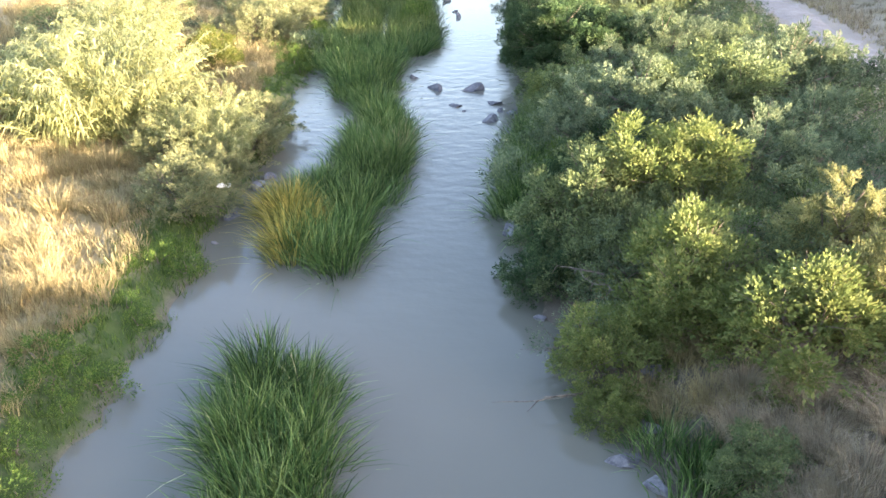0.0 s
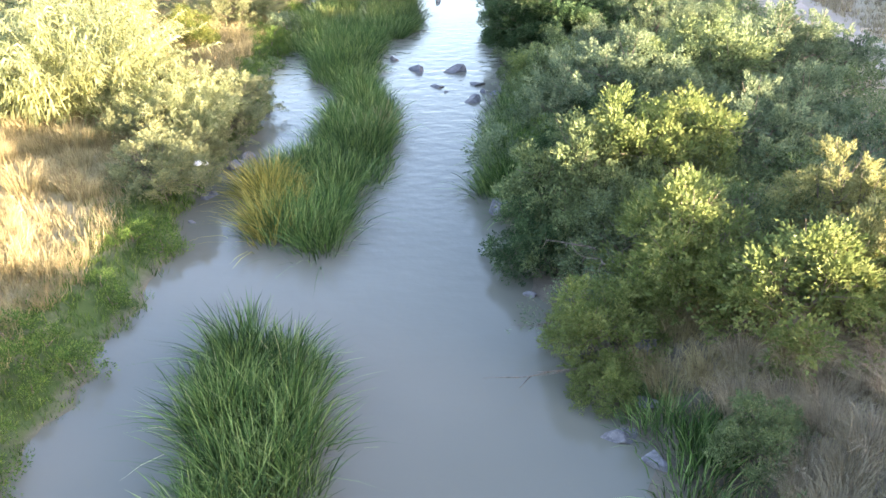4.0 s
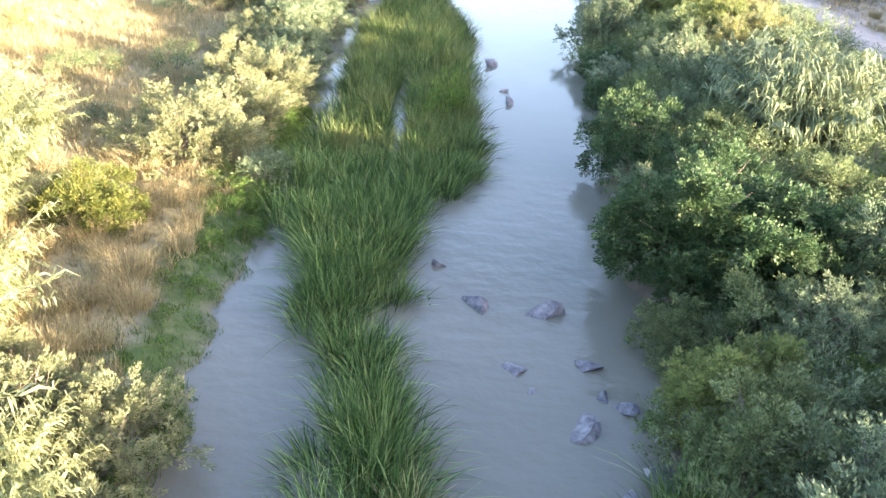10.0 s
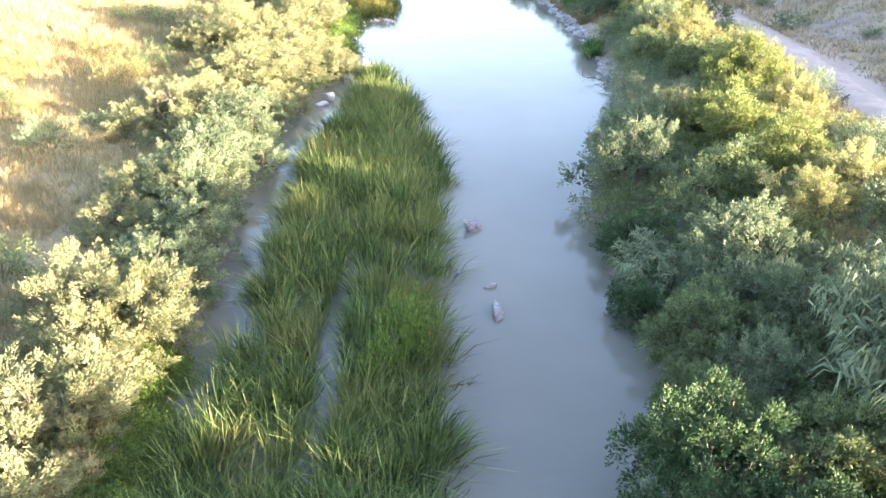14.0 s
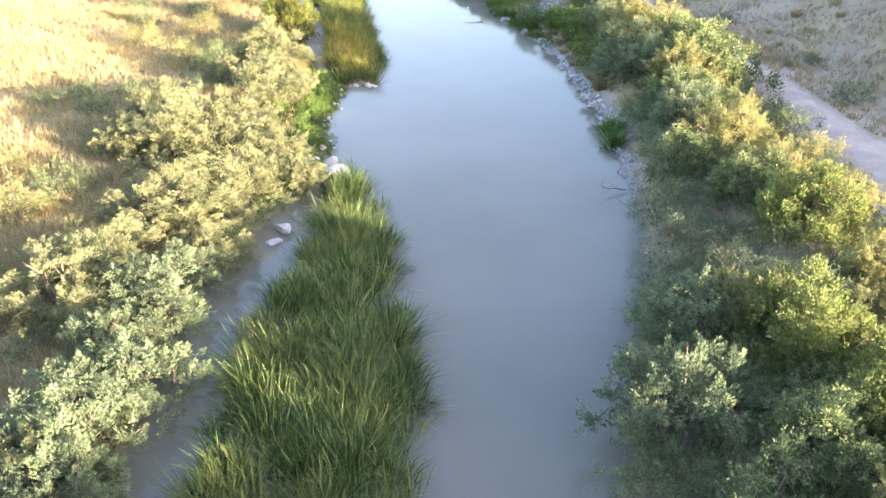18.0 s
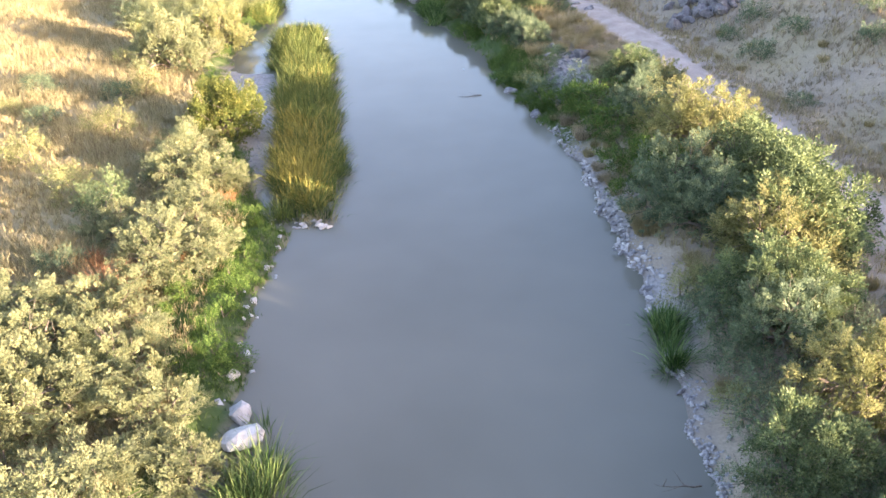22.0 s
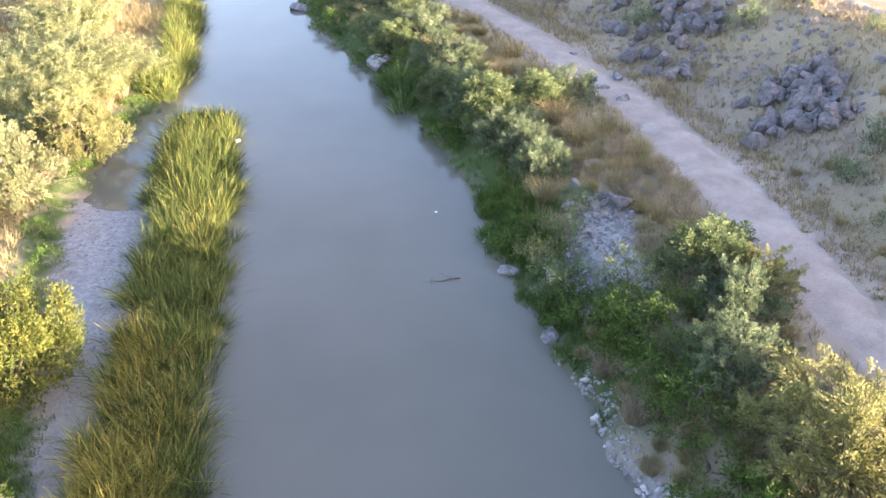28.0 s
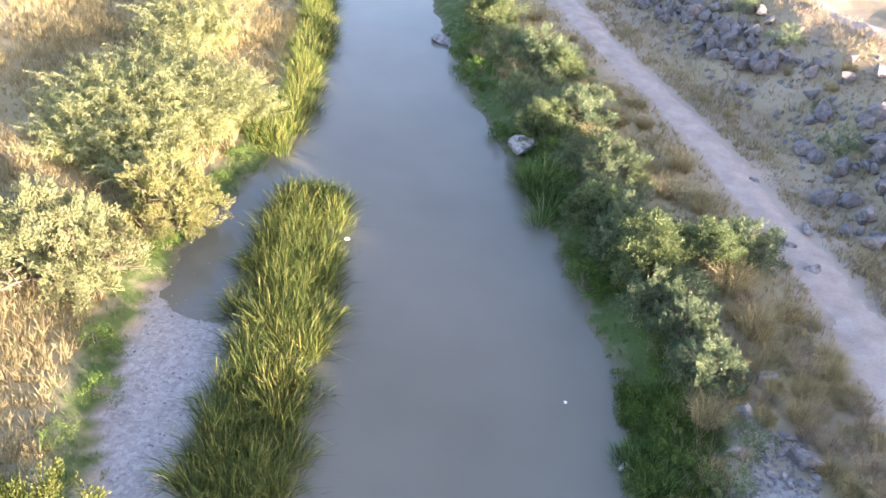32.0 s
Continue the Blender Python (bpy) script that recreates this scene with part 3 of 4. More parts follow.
def tuft_model(name, seed, mat, count=420, high=0.6, splay=0.75, width=0.008):
    """A tussock of grass, radius about 0.45."""
    global rng
    rng = np.random.default_rng(seed)
    r, ang = 0.28 * np.sqrt(rng.uniform(size=count)), rng.uniform(0, 2 * np.pi, count)
    out = np.stack([np.cos(ang), np.sin(ang), 0 * ang], 1)
    base = out * r[:, None] - [0, 0, 0.03]
    lean = out * (splay * rng.uniform(0.1, 1.0, count))[:, None] + rng.normal(size=(count, 3)) * [0.2, 0.2, 0]
    v, f = arched_blades(base, high * rng.uniform(0.5, 1.1, count), lean, np.full(count, width))
    root = new(name)
    tagged(part("foliage", v, f, mat, root), kind="stuff")
    return root


KINDS = {
    "t": [shrub_model("tamarisk_shrub", M_TAMARISK, "feather", s, 18000, 1.0, 26, 0.8) for s in (11, 12, 13)],
    "tb": [shrub_model("tamarisk_shrub", M_TAMARISK, "feather", s, 26000, 0.9, 34, 0.66) for s in (15, 16, 17)],
    "tr": [shrub_model("tamarisk_shrub", M_SALT_AND_SHADED, "feather", s, 19000, 0.95, 32, 0.8) for s in (18, 19, 20)],
    "tl": [shrub_model("tamarisk_shrub", M_TAMARISK_LIT, "feather", s, 24000, 1.0, 34, 0.7) for s in (21, 22)],
    "tw": [shrub_model("dry_scrub", M_SALT_AND_SHADED, "airy", s, 6500, 0.75, 24, 0.75) for s in (24, 25, 26)],
    "w": [shrub_model("willow_bush", M_WILLOW, "leafy", s, 21000, 0.95, 30, 0.76) for s in (31, 32, 33)],
    "wb": [shrub_model("willow_tree", M_WILLOW, "leafy", 34, 105000, 0.85, 60, 0.54)],
    "wl": [shrub_model("poplar_bush", M_WILLOW_Y, "leafy", s, 17000, 0.95, 28, 0.92) for s in (41, 42)],
    "y": [shrub_model("poplar_bush", M_POPLAR, "leafy", s, 26000, 0.95, 32, 0.74) for s in (44, 45)],
    "o": [shrub_model("osier_bush", M_OLIVE, "leafy", s, 19000, 0.95, 30, 0.86) for s in (51, 52, 53)],
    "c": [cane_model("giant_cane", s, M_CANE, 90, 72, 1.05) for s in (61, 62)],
    "cl": [cane_model("giant_cane", s, M_CANE_LIT, 150, 75, 0.6) for s in (63, 64)],
    "g": [tuft_model("dry_grass_tussock", s, M_DRY, 480) for s in (71, 72, 73)],
    "gd": [tuft_model("dry_grass_tussock", s, M_DRY, 1000, 0.6, 0.85, 0.0075) for s in (74, 75, 76)],
    "gf": [tuft_model("fine_grass_tussock", s, M_WEED, 900, 0.62, 0.8, 0.0065) for s in (79, 80, 92)],
    "gr": [tuft_model("rusty_weed_clump", s, M_RUST, 420, 0.7, 0.7, 0.012) for s in (77, 78)],
    "st": [shrub_model("saltbush", M_SALT_AND_SHADED, "feather", s, 3400, 0.8, 11, 1.25) for s in (81, 82, 83)],
    "so": [shrub_model("low_shrub", M_OLIVE, "airy", s, 3400, 0.8, 11, 1.25) for s in (84, 85, 86)],
    "sy": [shrub_model("low_shrub", M_TAMARISK_LIT, "airy", s, 2200, 0.9, 11, 1.75) for s in (87, 88)],
    "h": [shrub_model("herb_clump", M_GRASS, "leafy", s, 1300, 0.7, 8, 1.7) for s in (91, 92)],
}
WORDS = {
    "t": ("grey-green feathery tamarisk shrub on the river bank", "shrub"),
    "tr": ("feathery tamarisk shrub with shade put into its grey-green leaf colour", "shrub"),
    "tb": ("large grey-green feathery tamarisk shrub on the river bank", "shrub"),
    "tl": ("feathery tamarisk shrub on the dry bank with low sun put into its gold leaf colour", "shrub"),
    "tw": ("thin grey-green scrub with bare twigs on the bare bank", "shrub"),
    "w": ("dense dark green willow bush overhanging the water", "bush"),
    "wb": ("large rounded dark green willow at the water's edge", "tree"),
    "wl": ("bright yellow-green broad-leaved young poplar bush", "bush"),
    "y": ("golden yellow broad-leaved young poplar bush", "bush"),
    "o": ("olive green osier bush with fine loose foliage", "bush"),
    "c": ("tall clump of giant cane with long arching leaves", "cane"),
    "cl": ("yellow-green clump of giant cane with sunlight put into its leaf colour", "cane"),
    "h": ("low bright green leafy herb at the water's edge", "herb"),
    "st": ("low grey-green saltbush on the bank", "shrub"),
    "so": ("low olive green shrub on the bank", "shrub"),
    "sy": ("low shrub on the dry bank in the sun-gold leaf colour", "shrub"),
    "g": ("dry straw-coloured tussock of grass", "grass"),
    "gd": ("fuzzy rounded tussock of tan dry grass", "grass"),
    "gf": ("fine wispy tussock of grey-tan dry grass", "grass"),
    "gr": ("rusty red-brown clump of dead weeds", "weed"),
}
used = {}


def grow(kind, x, y, r, high=1.0, label=""):
    """A shrub of crown radius r with its foot on the ground at x, y."""
    # tamarisks of the right bank get the darker leaf, shade painted in
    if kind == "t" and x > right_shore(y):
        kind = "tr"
    # cane on the left bank takes the leaf colour with painted sunlight
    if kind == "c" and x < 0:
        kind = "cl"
    if kind == "t" and r > 1.5:
        kind = "tb"
    models = KINDS[kind]
    k = used.get(kind, 0)
    used[kind] = k + 1
    model = models[k % len(models)]
    z = float(ground_z(x, y))
    z = max(z, -0.1) - 0.03
    turn = (k * 137.5 + x * 40) % 360
    if kind in ("tr", "tl", "w", "o") and x > right_shore(y) + 3.2:
        high *= 0.86 if y < 32 else 0.92
    if kind in ("t", "tb") and x < left_shore(y):
        high *= 0.68 if 59 < y < 71 else 0.82
    s = r * ((1.12 if y < 32 else 1.35 if y < 120 else 1.22) if kind in ("t", "tb") and x < -4 else 1.0 if kind == "gd" else 1.22)
    m = pose(x, y, z, 0, 0, turn) @ Matrix.Diagonal((s, s, s * high, 1))
    if k < len(models):
        model.matrix_basis = m
        model.scale = (1, 1, 1)
        model.matrix_basis = m
        ob = model
        PLACED.append((model, m))
    else:
        ob = copy_plain(model, m)
    SPOTS.append((x, y, r))
    tagged(ob, label or WORDS[kind][0], WORDS[kind][1], group="plants on the banks")
    return ob


PLACED, SPOTS = [], []


def copy_plain(ob, m):
    keep = ob.matrix_basis.copy()
    ob.matrix_basis = Matrix.Identity(4)
    made = copy_thing(ob, m)
    ob.matrix_basis = keep
    return made


# shrubs of the left bank, downstream to upstream
grow("t", -6.1, 20.6, 1.5)
grow("t", -6.2, 22.2, 1.2)
grow("t", -5.8, 23.2, 0.98)
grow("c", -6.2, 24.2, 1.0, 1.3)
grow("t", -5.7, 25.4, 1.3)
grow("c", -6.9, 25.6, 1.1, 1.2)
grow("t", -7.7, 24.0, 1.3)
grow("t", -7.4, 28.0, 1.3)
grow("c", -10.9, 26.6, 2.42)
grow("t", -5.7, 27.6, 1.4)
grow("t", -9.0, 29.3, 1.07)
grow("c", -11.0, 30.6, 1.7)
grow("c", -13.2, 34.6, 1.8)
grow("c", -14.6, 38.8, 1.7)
grow("c", -13.0, 29.0, 1.9)
grow("y", -9.8, 35.8, 1.20)
grow("t", -8.9, 40.2, 1.75)
grow("t", -8.5, 42.2, 0.96)
grow("t", -8.5, 43.3, 1.48)
grow("t", -7.9, 46.9, 1.3)
grow("t", -8.9, 45.3, 1.2)
grow("t", -9.3, 47.3, 1.61)
# the darker leaf paints shade onto several shrubs from here up to y 64
grow("tr", -8.4, 49.2, 1.35, 0.85)
grow("tr", -8.6, 51.5, 1.4, 0.85)
grow("tr", -9.2, 54.0, 1.5, 0.85)
grow("t", -10.8, 52.3, 1.1)
grow("tr", -9.9, 57.0, 1.2, 0.75)
grow("t", -10.9, 54.6, 1.15)
grow("tr", -9.9, 55.8, 1.7, 0.9)
grow("tr", -9.3, 58.4, 1.6, 0.85)
grow("tr", -10.5, 60.0, 1.34, 0.75)
grow("tr", -10.2, 61.8, 1.84, 0.75)
grow("t", -13.2, 62.1, 1.91)
grow("t", -12.8, 64.4, 1.58)
grow("tr", -10.0, 64.4, 1.4, 0.75)
grow("t", -11.2, 68.3, 2.0)
grow("t", -9.8, 66.1, 1.2)
grow("t", -12.3, 68.6, 1.75)
grow("t", -10.4, 70.7, 1.80)
grow("t", -8.2, 72.7, 1.25)
grow("t", -13.9, 74.0, 2.04)
grow("t", -15.8, 78.0, 1.5)
grow("t", -14.0, 76.8, 1.5)
grow("t", -12.4, 74.2, 1.45)
grow("t", -13.0, 79.2, 1.4)
grow("t", -11.4, 76.6, 1.4)
grow("t", -16.2, 74.2, 1.3)
grow("c", -12.6, 76.0, 0.9)
grow("t", -9.6, 74.6, 1.1)
grow("t", -11.9, 82.9, 1.89)
grow("t", -15.0, 84.7, 1.15)
grow("t", -12.6, 86.5, 1.35)
grow("t", -14.1, 90.1, 1.91)
grow("t", -12.2, 90.1, 0.84)
grow("t", -15.6, 94.3, 1.1)
grow("y", -14.4, 96.4, 1.75, 1.3)
grow("t", -20.8, 106.9, 2.1, 1.4)
grow("t", -22.2, 108.3, 1.6, 1.2)
grow("tl", -19.6, 111.6, 1.9, 1.1)
grow("c", -25.1, 114.5, 1.54)
grow("c", -23.7, 116.0, 1.7)
grow("c", -22.3, 118.2, 1.7)
grow("c", -22.6, 114.4, 1.5)
grow("c", -21.4, 120.4, 1.5)
grow("c", -27.6, 127.9, 1.98)
grow("c", -24.4, 119.6, 1.7)
grow("c", -26.0, 117.8, 1.8)
grow("c", -23.0, 121.2, 1.6)
grow("c", -25.6, 121.8, 1.7)
# unseen willows added on the right bank beside the start, to shade the first reach
for x, y, size in ((8.6, 6.3, 1.6), (10.6, 4.6, 1.9), (12.8, 3.4, 2.0)):
    grow("w", x, y, size, 1.2, "tall dark green willow added out of view for its shadow")
# shrubs of the right bank
grow("t", -4.0, 121.9, 1.4)
grow("o", -7.4, 124.9, 1.3)
grow("t", -5.9, 126.1, 1.68)
grow("o", -7.5, 131.7, 1.26)
grow("t", -9.0, 132.8, 1.61)
grow("o", -13.2, 138.3, 1.44)
grow("o", 6.3, 9.6, 0.7)
grow("wl", 4.4, 11.9, 0.62)
grow("tl", 10.0, 13.0, 1.5, 1.4)
grow("wl", 7.6, 12.6, 1.6, 0.9)
grow("wl", 4.7, 13.2, 1.15)
grow("tw", 4.5, 13.9, 1.2)
grow("tw", 5.6, 15.6, 1.3)
grow("wl", 6.3, 14.1, 1.6)
grow("tl", 9.6, 15.8, 1.6)
grow("o", 4.6, 16.2, 1.11)
grow("w", 3.6, 16.9, 1.04)
grow("o", 5.5, 17.3, 1.2)
grow("o", 4.7, 18.4, 1.62)
grow("wl", 6.6, 19.1, 1.75)
grow("t", 9.0, 19.9, 1.65)
grow("wl", 7.6, 21.4, 0.95)
grow("t", 11.0, 22.9, 1.54)
grow("t", 4.9, 24.3, 1.42, 0.86)
grow("t", 6.6, 24.7, 2.09, 0.86)
grow("o", 9.1, 26.0, 2.05)
grow("t", 6.0, 26.9, 1.44, 0.86)
grow("w", 5.7, 22.6, 1.2, 0.9)
grow("t", 7.9, 23.4, 1.4)
grow("w", 4.7, 21.6, 0.9)
grow("t", 11.6, 27.6, 2.00)
grow("o", 5.0, 28.2, 1.25)
grow("t", 13.8, 28.6, 1.69)
grow("o", 7.7, 29.3, 1.28)
grow("wb", 5.4, 35.4, 2.5, 0.85)
grow("w", 8.0, 34.6, 1.5, 1.1)
grow("o", 4.3, 32.6, 0.9)
grow("o", 5.9, 32.4, 1.2)
grow("wl", 4.75, 29.8, 1.3)
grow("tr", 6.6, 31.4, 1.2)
grow("t", 8.9, 33.6, 1.55)
grow("w", 5.7, 40.3, 1.35)
grow("w", 4.4, 42.5, 1.6, 1.15)
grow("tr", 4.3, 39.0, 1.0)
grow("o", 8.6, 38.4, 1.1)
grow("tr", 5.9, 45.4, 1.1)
grow("tr", 7.2, 47.6, 1.2)
grow("o", 4.7, 45.3, 0.9)
grow("c", 9.3, 43.4, 1.7, 1.35)
grow("o", 6.6, 42.6, 1.2)
grow("w", 4.1, 49.6, 1.0)
grow("t", 12.2, 46.0, 1.7)
grow("c", 8.7, 45.4, 1.15, 1.75)
grow("c", 9.6, 44.9, 1.1, 1.7)
grow("o", 5.2, 47.8, 1.3)
grow("t", 6.9, 50.8, 1.43)
grow("c", 4.9, 51.0, 0.95)
grow("tr", 5.6, 49.4, 0.9)
grow("w", 4.3, 53.0, 1.1)
grow("g", 9.6, 52.4, 1.38)
grow("tl", 9.0, 53.5, 1.42)
grow("wl", 9.6, 57.4, 1.5)
grow("o", 7.4, 56.2, 1.4)
grow("tl", 11.0, 55.2, 1.5)
grow("tl", 10.8, 61.0, 1.3)
grow("t", 4.6, 57.7, 1.77)
grow("wl", 8.3, 60.3, 1.73)
grow("tr", 5.7, 61.5, 1.5)
grow("tl", 6.8, 61.9, 1.0, 1.35)
grow("tw", 7.4, 64.3, 1.3)
grow("gd", 6.5, 65.7, 1.7)
grow("gd", 7.3, 66.3, 1.5)
grow("gr", 6.2, 68.5, 0.9)
grow("wl", 10.2, 67.0, 1.56, 1.15)
grow("tl", 11.6, 68.6, 1.3, 1.2)
grow("tl", 11.2, 63.6, 1.3, 1.2)
grow("tw", 6.4, 69.6, 1.5)
grow("tw", 6.2, 66.4, 1.4)
grow("tw", 5.1, 63.4, 1.2)
grow("tw", 5.5, 64.9, 1.1)
grow("tw", 6.6, 72.4, 1.2)
grow("tw", 6.9, 75.0, 1.1)
grow("o", 9.1, 70.1, 1.53)
grow("tl", 9.4, 75.5, 1.78)
grow("o", 8.1, 80.5, 1.65)
grow("tl", 8.8, 83.1, 2.10)
grow("o", 10.3, 84.7, 2.49)
grow("t", 7.2, 85.5, 1.72)
grow("t", 6.4, 87.3, 1.98)
grow("o", 9.5, 88.6, 2.11)
grow("tl", 7.6, 93.0, 2.33)
grow("tl", 9.9, 93.8, 1.34)
grow("t", 5.8, 96.8, 1.4)
grow("tr", 6.4, 99.6, 1.3)
grow("tl", 7.4, 101.0, 1.11)
grow("o", 5.9, 101.9, 1.45)
grow("tr", 0.7, 109.2, 1.2)
grow("t", -0.1, 111.3, 1.1)
grow("o", -1.6, 114.2, 1.1, 1.1)
grow("tr", -1.2, 112.6, 1.0, 1.1)
grow("t", -3.0, 115.5, 0.95, 1.2)
grow("o", -4.1, 118.0, 1.05, 1.1)
grow("t", -2.8, 117.2, 1.1, 1.1)
grow("o", -1.7, 115.3, 1.53)
grow("o", 0.6, 116.1, 1.40)
grow("t", 1.8, 116.8, 1.35)
grow("gd", 1.3, 118.8, 1.5)
for x, y, size in ((2.3, 112.2, 1.9), (1.4, 114.4, 2.0), (3.4, 113.4, 1.4), (2.9, 110.9, 1.2), (4.6, 110.6, 1.2)):
    grow("gd", x, y, size, 1.1)
for x, y, size in ((-1.9, 47.0, 0.6), (-1.5, 47.7, 0.5), (-2.2, 46.2, 0.45)):
    grow("h", x, y, size, 2.6, "bright green broad-leaved herb among the bulrushes")
grow("o", 7.4, 73.0, 1.5)
grow("t", 7.9, 78.2, 1.6)
grow("o", 9.0, 79.8, 1.5)
grow("tl", 10.6, 71.4, 1.35, 1.1)


def slip(x, y):
    """The bare patch of rubble where the bank has slipped."""
    return ((x - 2.75 - 0.12 * (y - 103.8)) / 1.25) ** 2 + ((y - 103.8) / 3.9) ** 2 < 1


def fill(kinds, tries, box, test, lo, hi, seed, room=0.8):
    """Lesser plants in the gaps of a stretch of bank."""
    r = random.Random(seed)
    for _ in range(tries):
        x, y, size = r.uniform(*box[:2]), r.uniform(*box[2:]), r.uniform(lo, hi)
        if test(x, y) and all((x - a) ** 2 + (y - b) ** 2 > (room * (size + c)) ** 2 for a, b, c in SPOTS):
            grow(r.choice(kinds), round(x, 2), round(y, 2), round(size, 2), r.uniform(0.8, 1.15))


def right_zone(lo, hi):
    return lambda x, y: lo < x - right_shore(y) < hi and x < road_middle(y) - 1.9 and not slip(x, y)


def left_zone(lo, hi):
    return lambda x, y: lo < left_shore(y) - x < hi


fill(("gd", "gf", "h"), 400, (1, 7, 89, 100), right_zone(0.6, 3.4), 0.6, 1.1, 64, 0.34)
fill(("gf", "gd"), 500, (3.5, 7, 103, 110), right_zone(3.0, 9), 0.8, 1.3, 62, 0.3)
fill(("gf", "gd"), 400, (1.5, 6, 107.5, 114), right_zone(2.8, 9), 0.8, 1.3, 63, 0.34)
fill(("gf",), 500, (5.9, 10.5, 7.4, 11.9), right_zone(1.5, 9), 0.75, 1.25, 60, 0.3)
fill(("gf", "tw"), 300, (5, 11, 62, 80), right_zone(1.6, 5.5), 0.8, 1.3, 61, 0.42)
fill(("so", "st", "so"), 900, (3, 15, 6.5, 62), right_zone(0.3, 11), 0.7, 1.2, 1, 0.6)
fill(("so", "so", "st", "h"), 900, (3, 12, 14, 64), right_zone(0.2, 8), 0.5, 0.85, 38, 0.42)
fill(("gd",), 380, (-1, 12, 82, 103), lambda x, y: (0.9 if y < 93 else 2.4) < x - right_shore(y) < 5.5 and x < road_middle(y) - 1.9 and not slip(x, y), 1.0, 1.8, 54, 0.38)
fill(("so", "sy", "gd", "st", "gd"), 1300, (-2, 14, 58, 104), right_zone(0.9, 9), 0.6, 1.15, 2, 0.55)
fill(("so", "st", "so"), 500, (-16, 3, 110, 142), right_zone(2.0, 5.0), 0.6, 1.05, 3, 0.55)
fill(("o", "tr"), 60, (-12, 4, 110, 134), right_zone(2.4, 4.5), 0.8, 1.2, 34, 0.7)
fill(("tw", "gd", "gd", "tl"), 70, (4, 12, 62, 78), right_zone(1.6, 7), 0.9, 1.3, 35, 0.62)
fill(("so", "st"), 60, (0, 9, 98, 111), right_zone(2.2, 6.5), 0.5, 0.9, 33, 0.8)
fill(("tw", "gd", "st", "gd"), 260, (4, 10, 60, 84), right_zone(0.8, 3.4), 0.5, 0.9, 36, 0.5)
fill(("so", "st"), 300, (-12, 4, 103, 134), right_zone(2.2, 3.8), 0.5, 0.9, 37, 0.5)
fill(("h",), 500, (-14, 4, 96, 136), right_zone(0.1, 2.2), 0.4, 0.75, 39, 0.45)
fill(("gd",), 700, (-14, 14, 60, 142), right_zone(1.4, 14), 1.0, 1.7, 4, 0.48)
fill(("g",), 160, (4, 13, 6, 16), right_zone(0.8, 9), 0.7, 1.2, 43, 0.3)
fill(("gd", "g"), 320, (-12, 12, 74, 138), right_zone(2.2, 9), 0.9, 1.6, 44, 0.32)
for x, y, size in ((-13.6, 80.7, 1.6), (-12.9, 81.2, 1.4), (-14.9, 82.6, 0.9), (-12.2, 83.2, 0.8), (-13.8, 78.2, 1.0), (-14.4, 79.4, 1.1), (-11.6, 70.5, 0.8), (-11.9, 88.4, 0.8)):
    grow("gr", x, y, size)
fill(("st", "so"), 160, (-14, -5, 38, 76), left_zone(0.3, 3), 0.5, 0.9, 5)
fill(("g",), 160, (-18, -5, 8, 118), left_zone(1.6, 8), 0.6, 1.0, 6)
fill(("g", "st"), 300, (0, 30, 60, 150), lambda x, y: 2.2 < x - road_middle(y) < 12, 0.5, 0.9, 7)
fill(("g",), 110, (-14, -6, 8, 26), left_zone(1.5, 7), 0.9, 1.5, 52, 0.35)
fill(("g",), 240, (-12, -6, 26, 46), left_zone(1.3, 5), 0.9, 1.5, 49, 0.3)
fill(("h",), 120, (-14, -8, 76, 93), left_zone(0.3, 3.4), 0.3, 0.55, 50, 0.5)
fill(("sy", "st", "so"), 170, (-26, -8, 22, 112), left_zone(3.5, 14), 0.5, 1.1, 51, 0.6)
fill(("h",), 160, (-9, -6, 38, 47), left_zone(0.0, 2.2), 0.3, 0.55, 48, 0.35)
fill(("h",), 260, (-10, -4.5, 8, 50), left_zone(0.05, 1.7), 0.25, 0.5, 8, 0.5)
fill(("h",), 400, (-20, 5, 76, 125), lambda x, y: 0.05 < left_shore(y) - x < 1.8 and bar(x, y) < 0.1 or y > 98 and 0.05 < x - right_shore(y) < 1.6, 0.3, 0.6, 9, 0.55)


